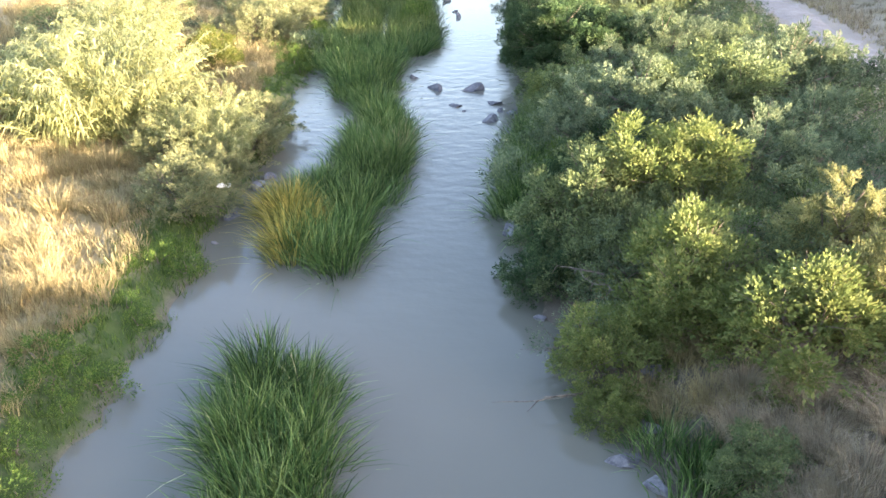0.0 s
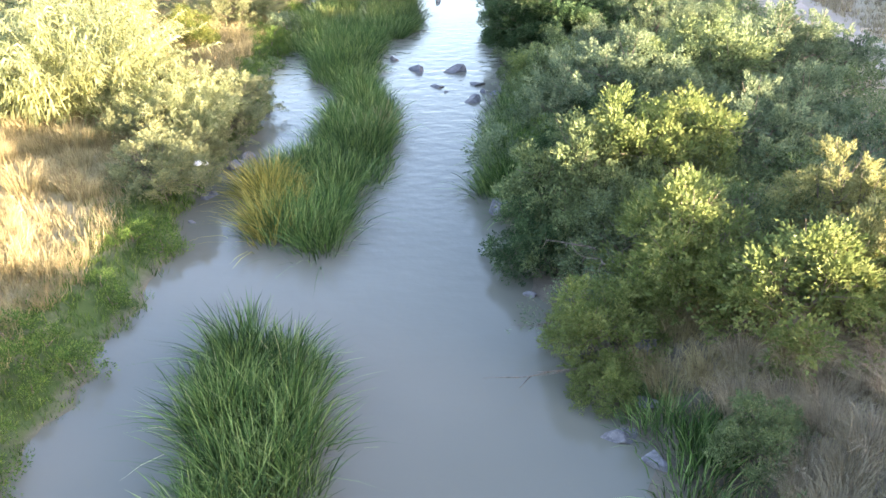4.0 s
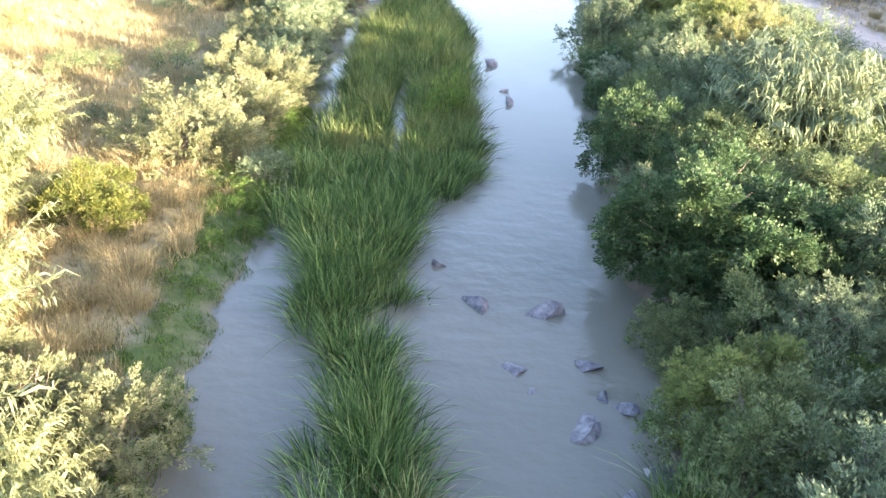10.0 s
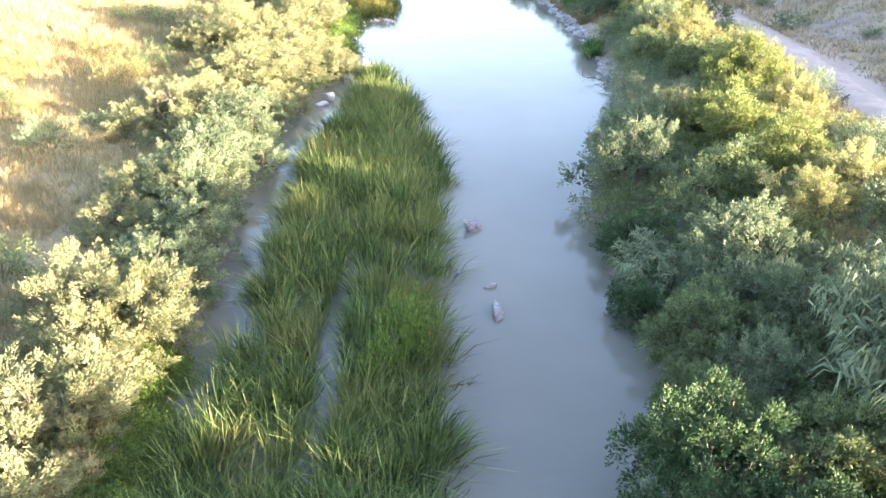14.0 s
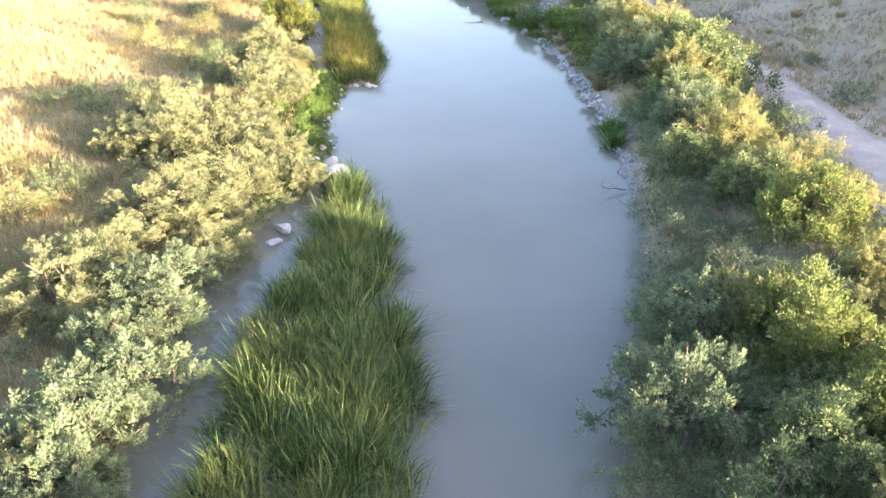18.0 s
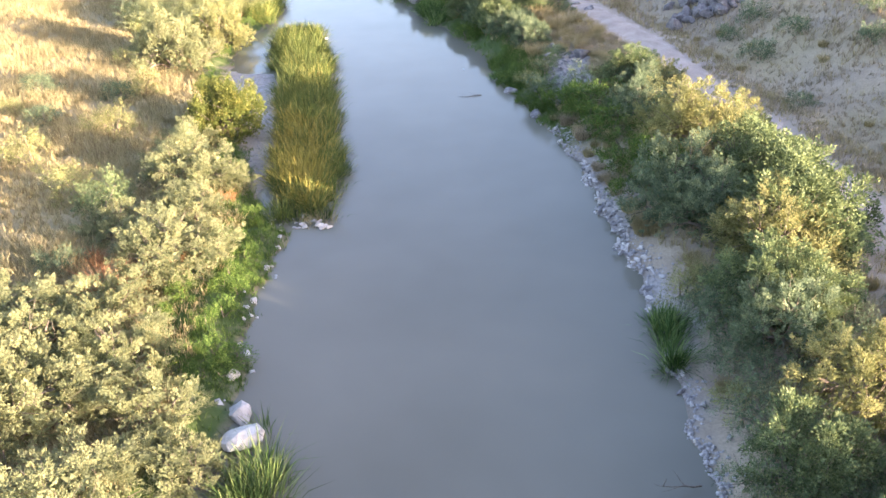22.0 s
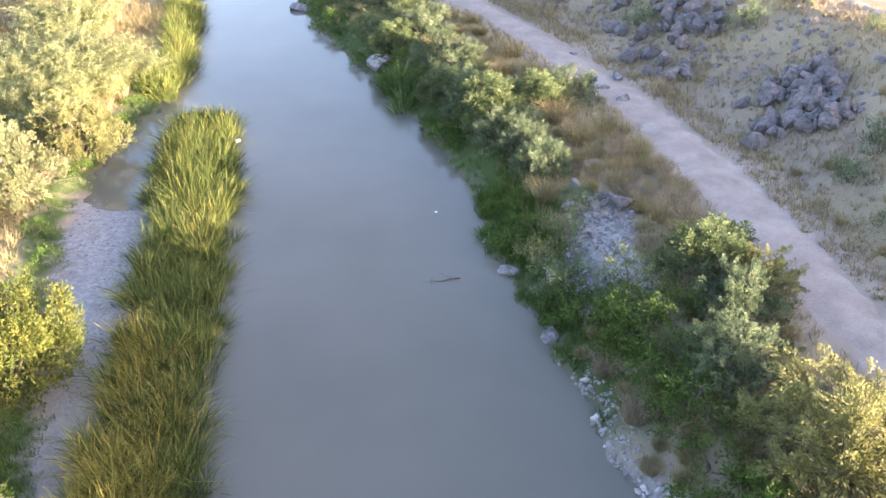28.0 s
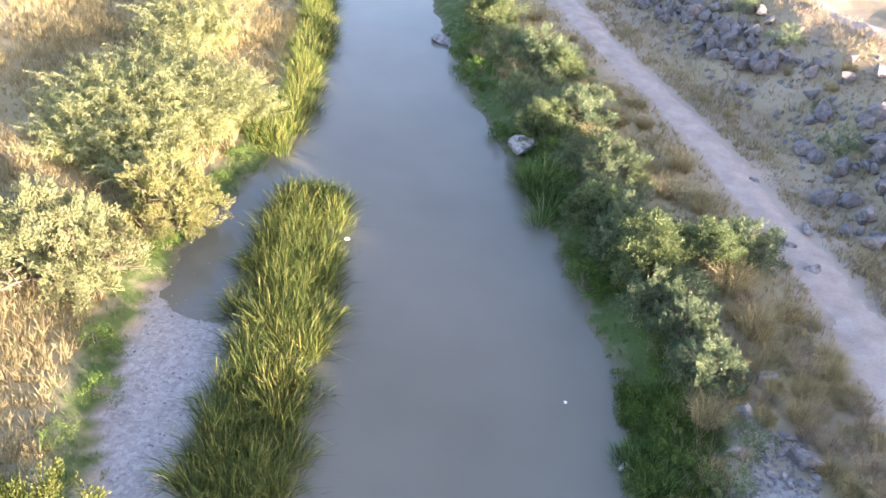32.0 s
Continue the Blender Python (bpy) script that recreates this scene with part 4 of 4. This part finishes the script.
# ---- reed beds ----
def bed(name, y0, y1, left, right, density, high, mat, label, hole=None, seed=1):
    """A bed of bulrushes between two edges: tussocks whose blades spread from their middle and lean out over the edges."""
    global rng
    rng = np.random.default_rng(seed)
    ys = np.linspace(y0, y1, 60)
    wide = np.maximum(np.interp(ys, *right) - np.interp(ys, *left), 0)
    area = wide.mean() * (y1 - y0)
    lo, hi = min(left[1]), max(right[1])
    # tussocks, each with its own height and lean
    m = int((hi - lo) * (y1 - y0) * 6.0)
    ty, tx = rng.uniform(y0, y1, m), rng.uniform(lo, hi, m)
    edge = 0.18 * np.sin(ty * 2.6) + 0.14 * np.sin(ty * 6.1 + 1)
    keep = (tx > np.interp(ty, *left) + 0.45 + edge) & (tx < np.interp(ty, *right) - 0.45 + edge)
    if hole:
        keep &= ~hole(tx, ty)
    tx, ty = tx[keep], ty[keep]
    t_high, t_lean = rng.uniform(0.68, 1.2, len(tx)), rng.normal(size=(len(tx), 2)) * 0.2
    n = int((2.3 if y0 > 80 else 1.95) * density * area)
    k = rng.integers(0, len(tx), n)
    off = rng.normal(size=(n, 2)) * 0.2
    x, y = tx[k] + off[:, 0], ty[k] + off[:, 1]
    if hole:
        keep = ~hole(x, y)
        x, y, k, off = x[keep], y[keep], k[keep], off[keep]
    d_l, d_r = np.maximum(x - np.interp(y, *left), 0), np.maximum(np.interp(y, *right) - x, 0)
    d_0, d_1 = np.maximum(y - y0, 0), np.maximum(y1 - y, 0)
    out = np.stack([np.exp(-d_r / 0.45) - np.exp(-d_l / 0.45), np.exp(-d_1 / 0.5) - np.exp(-d_0 / 0.5), 0 * x], 1)
    n = len(x)
    spread_out = np.concatenate([off * 1.5 + t_lean[k], np.zeros((n, 1))], 1)
    lean = out * rng.uniform(0.1, 0.55, n)[:, None] + spread_out + rng.normal(size=(n, 3)) * [0.2, 0.2, 0]
    tall = 0.77 * high * rng.uniform(0.55, 1.1, n) * t_high[k] * (1 - 0.25 * np.exp(-np.minimum(np.minimum(d_l, d_r), np.minimum(d_0, d_1)) / 0.3))
    base = np.stack([x, y, np.maximum(ground_z(x, y), -0.15) - 0.03], 1)
    girth = 1.1 if y0 > 80 else 0.85 if y0 < 30 else 1.15
    v, f = blades(base, tall, lean, rng.uniform(0.016, 0.028, n) * girth, rng.uniform(0.45, 0.95, n), y0 < 30)
    me = fast_mesh(name, v, f, mat)
    attribute(me, "tone", np.repeat(rng.uniform(size=len(tx))[k], 7 if y0 < 30 else 5))
    return tagged(new(name, me), label, "reeds", kind="stuff")


def gap(x, y):
    """The narrow channel that parts the long bed."""
    return (np.abs(x - np.interp(y, (43, 45, 48, 52, 57, 60), (-3.1, -3.3, -3.7, -3.9, -4.3, -4.7))) < np.interp(y, (42.5, 44, 47, 50, 53, 55), (0.1, 0.22, 0.3, 0.28, 0.12, 0.0)))


ISLE_L = ((16.5, 17.6, 20.7, 22.7, 23.6, 25.3, 28, 30.4, 32, 33.9, 35.6, 36.8, 38.3, 42.7, 46.8, 50, 53.2, 57.5, 61, 64.8, 68.7, 72, 75, 76.5), (-2.0, -2.9, -3.9, -4.0, -3.0, -3.2, -2.9, -2.9, -4.0, -4.4, -4.6, -5.3, -6.1, -6.2, -6.3, -6.3, -6.8, -7.1, -7.7, -7.3, -6.9, -7.4, -7.0, -6.5))
ISLE_R = ((16.2, 16.7, 19.2, 20.8, 22.6, 24.1, 26.8, 29.4, 30.7, 32.8, 35.6, 38.1, 40.5, 43.5, 48.4, 53.3, 55.5, 60.5, 65.8, 71.3, 74, 76.5), (-1.7, -0.9, -0.5, -0.5, 0.0, 0.0, -0.1, -0.5, -1.2, -1.5, -1.5, -1.4, -0.4, -0.1, -0.6, -1.1, -1.2, -1.7, -3.1, -4.5, -5.9, -6.3))
bed("bulrush_bed", 4.0, 14.3, ((4, 10.8, 13.3, 14.6), (-2.6, -2.75, -3.0, -2.6)), ((4, 10, 12.6, 14.6), (0.4, 0.05, -0.55, -1.4)), 240, 1.45, M_REED, "island of tall green bulrushes standing in the river", seed=3)
bed("bulrush_bed", 16.2, 42.0, ISLE_L, ISLE_R, 200, 1.5, M_REED, "tip of a long bulrush island, green with yellowing blades", seed=4)
bed("bulrush_bed", 25.4, 28.0, ((25, 28), (-1.5, -1.6)), ((25, 28), (-0.2, -0.3)), 60, 1.5, M_DRY, "pale dead bulrush blades among green ones", seed=17)
# the gold colour of this patch stands for sun on the blades
bed("bulrush_bed", 17.6, 21.6, ((17, 18.3, 20, 22), (-2.9, -3.4, -3.9, -4.1)), ((17, 22), (-1.9, -2.3)), 200, 1.65, M_REED_GOLD, "bulrushes at the edge of the island with sunlight put into their golden yellow", seed=14)
bed("bulrush_bed", 41.6, 75.4, ISLE_L, ISLE_R, 150, 1.55, M_REED_OLIVE, "long olive green bulrush island parted by a narrow channel", gap, seed=5)
bed("bulrush_bed", 87.4, 116.5, THIRD_L, THIRD_R, 150, 1.5, M_REED_Y, "bulrush bed with golden yellowing blades beside a gravel bar", seed=6)
bed("bulrush_bed", 88.6, 99.0, ((88, 99), (-10.2, -12.4)), ((88, 99), (-7.4, -9.9)), 130, 1.65, M_REED_GOLD, "golden yellow bulrushes standing among green ones", seed=15)
bed("bulrush_bed", 87.2, 88.4, ((87, 89), (-9.5, -9.7)), ((87, 89), (-6.8, -6.9)), 110, 0.7, M_DRY, "tan dead bulrush stalks at the foot of the reed bed", seed=18)
bed("bulrush_bed", 118.5, 150.0, ((118, 124, 134, 150), (-20.0, -21.0, -24.0, -31.0)), ((118, 124, 134, 150), (-17.6, -18.6, -21.5, -28.0)), 80, 1.7, M_REED_Y, "distant yellow-green bulrush fringe at the bank", seed=7)
bed("bulrush_bed", 19.5, 28.5, ((19.5, 23.4, 28.5), (2.5, 2.2, 2.9)), ((19.5, 23.4, 28.5), (4.0, 4.4, 4.6)), 170, 1.6, M_REED, "dense dark green bulrushes at the bank below the bushes", seed=8)
bed("bulrush_bed", 7.0, 11.5, ((7, 11.5), (4.7, 4.4)), ((7, 11.5), (6.6, 5.9)), 120, 0.9, M_REED, "low dark green rushes among stones at the bank", seed=9)
bed("bulrush_bed", 78.0, 80.8, ((77, 82), (4.3, 4.0)), ((77, 82), (6.0, 5.8)), 150, 1.0, M_REED, "dark green rushes overhanging the bare waterline", seed=19)
bed("bulrush_bed", 103.2, 106.0, ((103, 106), (-0.6, -1.6)), ((103, 106), (0.6, 0.0)), 150, 1.0, M_REED, "small tuft of rushes at the water's edge", seed=10)
bed("bulrush_bed", 117.5, 122.0, ((117, 122), (-6.1, -8.3)), ((117, 122), (-4.6, -6.6)), 120, 1.6, M_REED, "clump of green bulrushes at the bank", seed=12)


# ---- grass, as cover of the banks ----
def cover(name, n, box, test, high, splay, width, mat, label, seed):
    global rng
    rng = np.random.default_rng(seed)
    x, y = rng.uniform(box[0], box[1], n), rng.uniform(box[2], box[3], n)
    keep = test(x, y) & (rng.uniform(size=n) < 0.72 + 0.4 * wave(x * 0.9, y * 0.9))
    x, y = x[keep], y[keep]
    k = 6
    x, y = np.repeat(x, k), np.repeat(y, k)
    x, y = x + rng.normal(size=len(x)) * 0.05, y + rng.normal(size=len(x)) * 0.05
    tone = 0.75 + 0.3 * wave(x * 0.5 + 3, y * 0.5)
    lean = rng.normal(size=(len(x), 3)) * [splay, splay, 0]
    v, f = short_blades(np.stack([x, y, ground_z(x, y) - 0.02], 1), high * rng.uniform(0.4, 1.1, len(x)) * np.clip(tone, 0.35, 1.2), lean, rng.uniform(0.7, 1.3, len(x)) * width)
    return tagged(new(name, fast_mesh(name, v, f, mat)), label, "grass", kind="stuff")


def on_left(lo, hi):
    return lambda x, y: (left_shore(y) - x > lo) & (left_shore(y) - x < hi)


def on_right(lo, hi):
    return lambda x, y: (x - right_shore(y) > lo) & (x - right_shore(y) < hi) & (np.abs(x - road_middle(y)) > 1.2) & ~slip(x, y)


cover("dry_grass", 92000, (-24, -5, -6, 72), on_left(1.2, 16), 0.62, 0.36, 0.026, M_DRY, "golden dry grass on the flood plain", 101)
cover("dry_grass", 90000, (-40, -8, 68, 150), on_left(1.6, 20), 0.7, 0.36, 0.036, M_DRY, "golden dry grass on the flood plain", 102)
cover("green_grass", 16000, (-9, -4, 4, 47), on_left(-0.15, 2.1), 0.36, 0.35, 0.02, M_GRASS, "low bright green herbs along the water's edge", 103)
cover("green_grass", 16000, (-20, -5, 40, 125), on_left(-0.1, 1.8), 0.4, 0.35, 0.024, M_GRASS, "green grass fringe along the water's edge", 104)
cover("green_grass", 11000, (-15, -7, 76, 95), on_left(-0.1, 3.6), 0.42, 0.35, 0.026, M_GRASS, "lush green grass meadow beside the water", 110)
cover("green_grass", 20000, (-16, 8, 94.5, 140), on_right(-0.1, 2.9), 0.38, 0.35, 0.024, M_GRASS, "lush green grass fringe along the water's edge", 105)
cover("green_grass", 9000, (-2.5, 3.5, 98, 109), on_right(-0.1, 2.7), 0.42, 0.35, 0.022, M_GRASS, "lush dark green grass below a slipped bank", 113)
cover("dry_grass", 60000, (-14, 16, 60, 145), lambda x, y: on_right(1.3, 30)(x, y) & (x < road_middle(y) + 3), 0.5, 0.35, 0.03, M_DRY, "pale dry grass between the bushes and the track", 106)
cover("dry_grass", 34000, (-12, 34, 62, 150), lambda x, y: (x - road_middle(y) > 1.9) & (x - road_middle(y) < 15) & (wave(x * 1.7, y * 1.5) > 0.1), 0.6, 0.4, 0.026, M_DRY, "pale straw tufts on the levee slope", 112)
cover("levee_grass", 40000, (12, 34, -2, 62), lambda x, y: (x - road_middle(y) > 1.5) & (x - road_middle(y) < 16), 0.4, 0.4, 0.045, M_WEED, "sparse grey-brown dry weeds on the levee slope", 109)
cover("levee_grass", 70000, (-12, 34, 60, 152), lambda x, y: (x - road_middle(y) > 1.3) & (x - road_middle(y) < 15), 0.46, 0.4, 0.036, M_WEED, "sparse grey-brown dry weeds on the levee slope", 108)
cover("dry_grass", 7000, (4, 13, 5, 17), on_right(0.6, 8), 0.5, 0.45, 0.018, M_DRY, "wispy dry grass among the stones of the bank", 111)
cover("dry_grass", 16000, (3, 26, 4, 62), on_right(1.0, 16), 0.45, 0.35, 0.02, M_DRY, "pale dry grass behind the bushes", 107)


# ---- stones ----
def rock_mesh(seed, mat, name):
    r = random.Random(seed)
    bm = bmesh.new()
    bmesh.ops.create_icosphere(bm, subdivisions=2, radius=1)
    planes = [(Vector((r.gauss(0, 1), r.gauss(0, 1), r.gauss(0, 1))).normalized(), r.uniform(0.34, 0.66)) for _ in range(10)]
    for v in bm.verts:
        for n, d in planes:
            over = v.co.dot(n) - d
            if over > 0:
                v.co -= n * over * 0.98
        v.co += v.co.normalized() * 0.05 * noise.noise(v.co * 2.1 + Vector((seed, 0, 0)))
    me = bpy.data.meshes.new(name)
    bm.to_mesh(me)
    bm.free()
    me.materials.append(mat)
    return me


ROCKS = {m: [rock_mesh(s + k * 50, m, "stone") for s in range(8)] for k, m in enumerate((M_STONE, M_PALE, M_BASALT, M_WET, M_COBBLE))}
count_rocks = 0


def rock(x, y, size, mat=None, sink=0.3, label="", flat=0.6, group="", name="stone", turn=None):
    global count_rocks
    mat = mat or M_STONE
    count_rocks += 1
    k = count_rocks
    ob = new(name, ROCKS[mat][k % 8])
    z = max(float(ground_z(x, y)), -0.02)
    size = size * 1.2
    ob.matrix_basis = pose(x, y, z + size * flat * (0.5 - sink), 8 * math.sin(k * 3.1), 8 * math.cos(k * 1.7), turn if turn is not None else k * 77 % 360) @ Matrix.Diagonal((size * 0.6, size * (0.4 + 0.12 * math.sin(k * 2.3)), size * flat * 0.6, 1))
    return tagged(ob, label or "weathered grey stone", "stone", group)


for x, y, size in ((-4.9, 21.0, 0.55), (-4.85, 19.2, 0.3), (-4.8, 23.1, 0.6), (0.0, 34.1, 0.8), (1.6, 33.9, 0.95), (2.15, 29.7, 0.8), (2.4, 31.9, 0.6), (2.9, 27.9, 0.8), (0.9, 31.6, 0.5), (1.2, 30.9, 0.3), (3.3, 15.5, 0.3), (4.5, 10.8, 0.6), (4.7, 12.4, 0.7), (5.0, 11.6, 0.5)):
    rock(x, y, size, M_WET, 0.4, "wet grey boulder standing out of the river", 0.42, group="stones in the river")
for x, y, size in ((3.3, 28.6, 0.7), (3.6, 29.6, 0.5), (3.2, 27.0, 0.6), (3.0, 30.6, 0.55), (3.5, 26.4, 0.5), (2.6, 30.9, 0.35), (-1.1, 35.9, 0.4), (-4.5, 24.0, 0.5), (2.9, 19.9, 0.75), (4.0, 12.9, 0.5), (4.9, 10.2, 0.5), (5.3, 12.9, 0.6)):
    rock(x, y, size, M_WET, 0.4, "half-sunk grey boulder at the bank", group="stones in the river")
for x, y, size in ((0.36, 49.6, 0.7), (0.1, 51.1, 0.3), (-0.6, 55.0, 0.9), (-7.5, 75.4, 1.0), (-7.3, 74.4, 1.2), (-7.95, 68.9, 0.9), (-8.0, 68.0, 0.6), (-8.2, 77.2, 0.5)):
    rock(x, y, size, M_STONE if x > -2 else M_PALE, 0.35, "pale boulder at the water's edge", group="stones in the river")
for x, y, size in ((-0.5, 103.3, 0.7), (1.0, 102.5, 0.7), (0.95, 99.6, 0.8), (-1.3, 105.5, 0.45), (1.9, 107.8, 0.95), (1.75, 106.3, 1.0), (2.9, 103.1, 0.6), (-8.1, 123.6, 1.5), (-7.2, 126.0, 0.6), (-15.7, 136.2, 1.0), (2.6, 109.8, 0.75), (4.1, 113.0, 0.5), (4.6, 117.0, 0.7), (4.5, 120.0, 0.75), (3.7, 118.4, 0.5), (5.9, 108.4, 0.6)):
    rock(x, y, size, M_STONE, 0.3, "angular grey boulder on the bank", group="stones on the bank")


rock(3.5, 106.5, 1.25, M_BASALT, 0.3, "large dark boulder on the slipped bank", 0.8, "stones on the bank")
# cobbles at the downstream tip of the third reed bed
r = random.Random(9)
for _ in range(22):
    rock(round(r.uniform(-10.2, -7.2), 2), round(r.uniform(87.0, 88.2), 2), r.uniform(0.15, 0.4), M_PALE, 0.3, "pale cobble at the tip of a reed bed", 0.6, "stones in the river")
# pale cobbles along the bare waterline
r = random.Random(12)
for _ in range(230):
    y = r.choice((r.uniform(83.5, 93.5), r.uniform(83.5, 93.5), r.uniform(66, 98)))
    x = float(right_shore(y)) + min(abs(r.gauss(0, 0.4)), 1.3) - 0.12
    rock(round(x, 2), round(y, 2), r.choice((0.09, 0.12, 0.15, 0.19, 0.26)), r.choice((M_PALE, M_PALE, M_STONE)), 0.25, "pale grey cobble on the bare waterline", 0.7, "cobbles on the waterline", "cobble")
# broken stone where the bank has slipped
r = random.Random(8)
for _ in range(260):
    x, y = r.uniform(1.2, 4.6), r.uniform(100, 107.6)
    if slip(x, y):
        rock(round(x, 2), round(y, 2), r.choice((0.07, 0.09, 0.12, 0.16, 0.22, 0.3)), M_STONE, 0.25, "broken grey stone on the slipped bank", 0.7, "stones on the bank")
# riprap on the levee slope beyond the track
r = random.Random(5)
for _ in range(2200):
    y = 112 + 42 * r.random() ** 1.25
    off = r.gauss(6.8, 1.6)
    x = float(road_middle(y)) + off
    if wave(x * 0.55, y * 0.45) + 0.5 * math.sin(y * 0.35 + 1.2) + 0.2 < 0 or count_rocks > 800:
        continue
    rock(round(x, 2), round(y, 2), r.uniform(0.4, 1.1), M_BASALT, 0.2, "angular dark basalt block of a riprap bank", 0.85, "riprap blocks", "riprap_block")
# pebbles along the bare right shore and the gravel bar
for name, n, y0, y1, place, lo, hi, label in (
    ("shore_pebbles", 1500, 72, 98.5, lambda y: right_shore(y) + abs(rng.normal()) * (0.25 + 0.4 * float(ease((y - 82) / 3))) - 0.05, 0.02, 0.075, "grey pebbles and cobbles along the waterline"),
    ("slip_pebbles", 900, 100, 107.6, lambda y: 2.75 + 0.12 * (y - 103.8) + rng.uniform(-1.2, 1.2) * math.sqrt(max(1 - ((y - 103.8) / 3.9) ** 2, 0)), 0.02, 0.07, "loose grey rubble of a slipped bank"),
    ("bar_pebbles", 700, 90, 114, lambda y: left_shore(y) + rng.uniform(-0.1, 2.9), 0.02, 0.055, "small pale pebbles of a gravel bar"),
    ("riprap_rubble", 420, 112, 156, lambda y: road_middle(y) + rng.normal() * 1.9 + 7.2, 0.1, 0.24, "small dark basalt rubble between the riprap blocks"),
    ("left_pebbles", 26, 75, 89, lambda y: left_shore(y) + rng.normal() * 0.25, 0.05, 0.16, "pale cobbles along the grassy waterline"),
):
    rng = np.random.default_rng(n)
    vs, fs, at = [], [], 0
    box = np.array([[-1, -0.8, -1], [1, -1, -0.9], [0.9, 1, -1], [-1, 0.9, -1], [-0.6, -0.5, 0.5], [0.6, -0.7, 0.6], [0.7, 0.5, 0.45], [-0.5, 0.7, 0.6]])
    tri = np.array([(0, 1, 5), (0, 5, 4), (1, 2, 6), (1, 6, 5), (2, 3, 7), (2, 7, 6), (3, 0, 4), (3, 4, 7), (4, 5, 6), (4, 6, 7)])
    for _ in range(n):
        y = rng.uniform(y0, y1)
        x = float(place(y))
        size = rng.uniform(lo, hi) * np.array([1, rng.uniform(0.6, 1), rng.uniform(0.5, 0.8)])
        a = rng.uniform(0, 6.3)
        turn = np.array([[math.cos(a), -math.sin(a), 0], [math.sin(a), math.cos(a), 0], [0, 0, 1]])
        vs.append((box + rng.normal(size=box.shape) * 0.12) * size @ turn.T + [x, y, max(float(ground_z(x, y)), -0.03) + size[2] * 0.3])
        fs.append(tri + at)
        at += 8
    tagged(new(name, fast_mesh(name, np.concatenate(vs), np.concatenate(fs), {"shore_pebbles": M_COBBLE, "left_pebbles": M_PALE, "riprap_rubble": M_BASALT}.get(name, M_STONE))), label, "pebbles", kind="stuff")


# ---- driftwood and litter ----
def branch(x, y, z, length, turn, rise, seed, label):
    """A bare dead branch with side twigs."""
    r = np.random.default_rng(seed)
    root = new("dead_branch")
    a = math.radians(turn)
    way = np.array([math.cos(a), math.sin(a), rise])
    s = np.linspace(0, 1, 6)[:, None]
    line = np.array([x, y, z]) + way * length * s + r.normal(size=(6, 3)) * 0.05 * length * s
    part("stem", *tube(line, 0.03 * (1 - 0.8 * s[:, 0])), M_BARK, root)
    for k in range(6):
        at = line[1 + k % 5]
        d = unit(way + r.normal(size=3) * 0.8)
        q = np.linspace(0, 1, 4)[:, None]
        part("twig", *tube(at + d * length * r.uniform(0.25, 0.5) * q + r.normal(size=(4, 3)) * 0.02 * q, 0.013 * (1 - 0.8 * q[:, 0]), 4), M_BARK, root)
    return tagged(root, label, "branch")


branch(4.3, 12.4, 0.25, 1.5, 195, 0.05, 1, "bare grey dead branch reaching over the water")
branch(4.6, 15.2, 1.2, 1.0, 165, 0.1, 2, "bare grey dead branch sticking out of a bush")
branch(5.0, 14.3, 1.2, 1.0, 150, 0.15, 3, "bare grey dead branch sticking out of a bush")
branch(6.3, 11.0, 0.3, 0.8, 60, 0.3, 4, "bare grey dead branch on the stony bank")
branch(-0.9, 46.2, 0.0, 1.0, 20, 0.05, 5, "thin dead branch lying in the shallow water")
branch(-2.1, 102.9, 0.02, 1.1, 200, 0.03, 6, "thin dead branch lying in the shallow water")
branch(5.2, 71.0, 0.1, 1.2, 120, 0.1, 7, "bare grey dead branch at the waterline")
branch(5.0, 73.3, 0.1, 1.1, 200, 0.2, 8, "bare grey dead branch at the waterline")


def litter(x, y, z, size, seed, label):
    """A crumpled white plastic bag."""
    bm = bmesh.new()
    bmesh.ops.create_icosphere(bm, subdivisions=3, radius=size)
    for v in bm.verts:
        n = noise.noise(v.co * (2.4 / size) + Vector((seed, 0, 0))) + 0.5 * noise.noise(v.co * (6 / size))
        v.co *= 0.8 + 0.5 * n
        v.co.z *= 0.55
    me = bpy.data.meshes.new("plastic_bag")
    bm.to_mesh(me)
    bm.free()
    me.materials.append(M_PLASTIC)
    ob = new("plastic_bag", me)
    ob.location = (x, y, z)
    return tagged(ob, label, "litter")


M_PLASTIC, plastic_tree, plastic = material("crumpled_plastic", 0.4, 0.5)
wrinkle = noise_tex(plastic_tree, 18, 4)
plastic_tree.links.new(ramp(plastic_tree, wrinkle.outputs[0], [(0.3, (0.62, 0.62, 0.60)), (0.7, (0.80, 0.80, 0.78))]).outputs[0], plastic.inputs["Base Color"])
bump(plastic_tree, plastic, wrinkle.outputs[0], 0.4, 0.01)
litter(-5.0, 20.6, 1.05, 0.13, 1, "crumpled white plastic bag caught in a shrub")
litter(-4.85, 20.75, 1.0, 0.10, 2, "crumpled white plastic bag caught in a shrub")
litter(-12.9, 113.0, 0.5, 0.12, 3, "crumpled white plastic bag caught in the reeds")
litter(-3.4, 107.6, 0.02, 0.07, 4, "scrap of white plastic floating on the river")
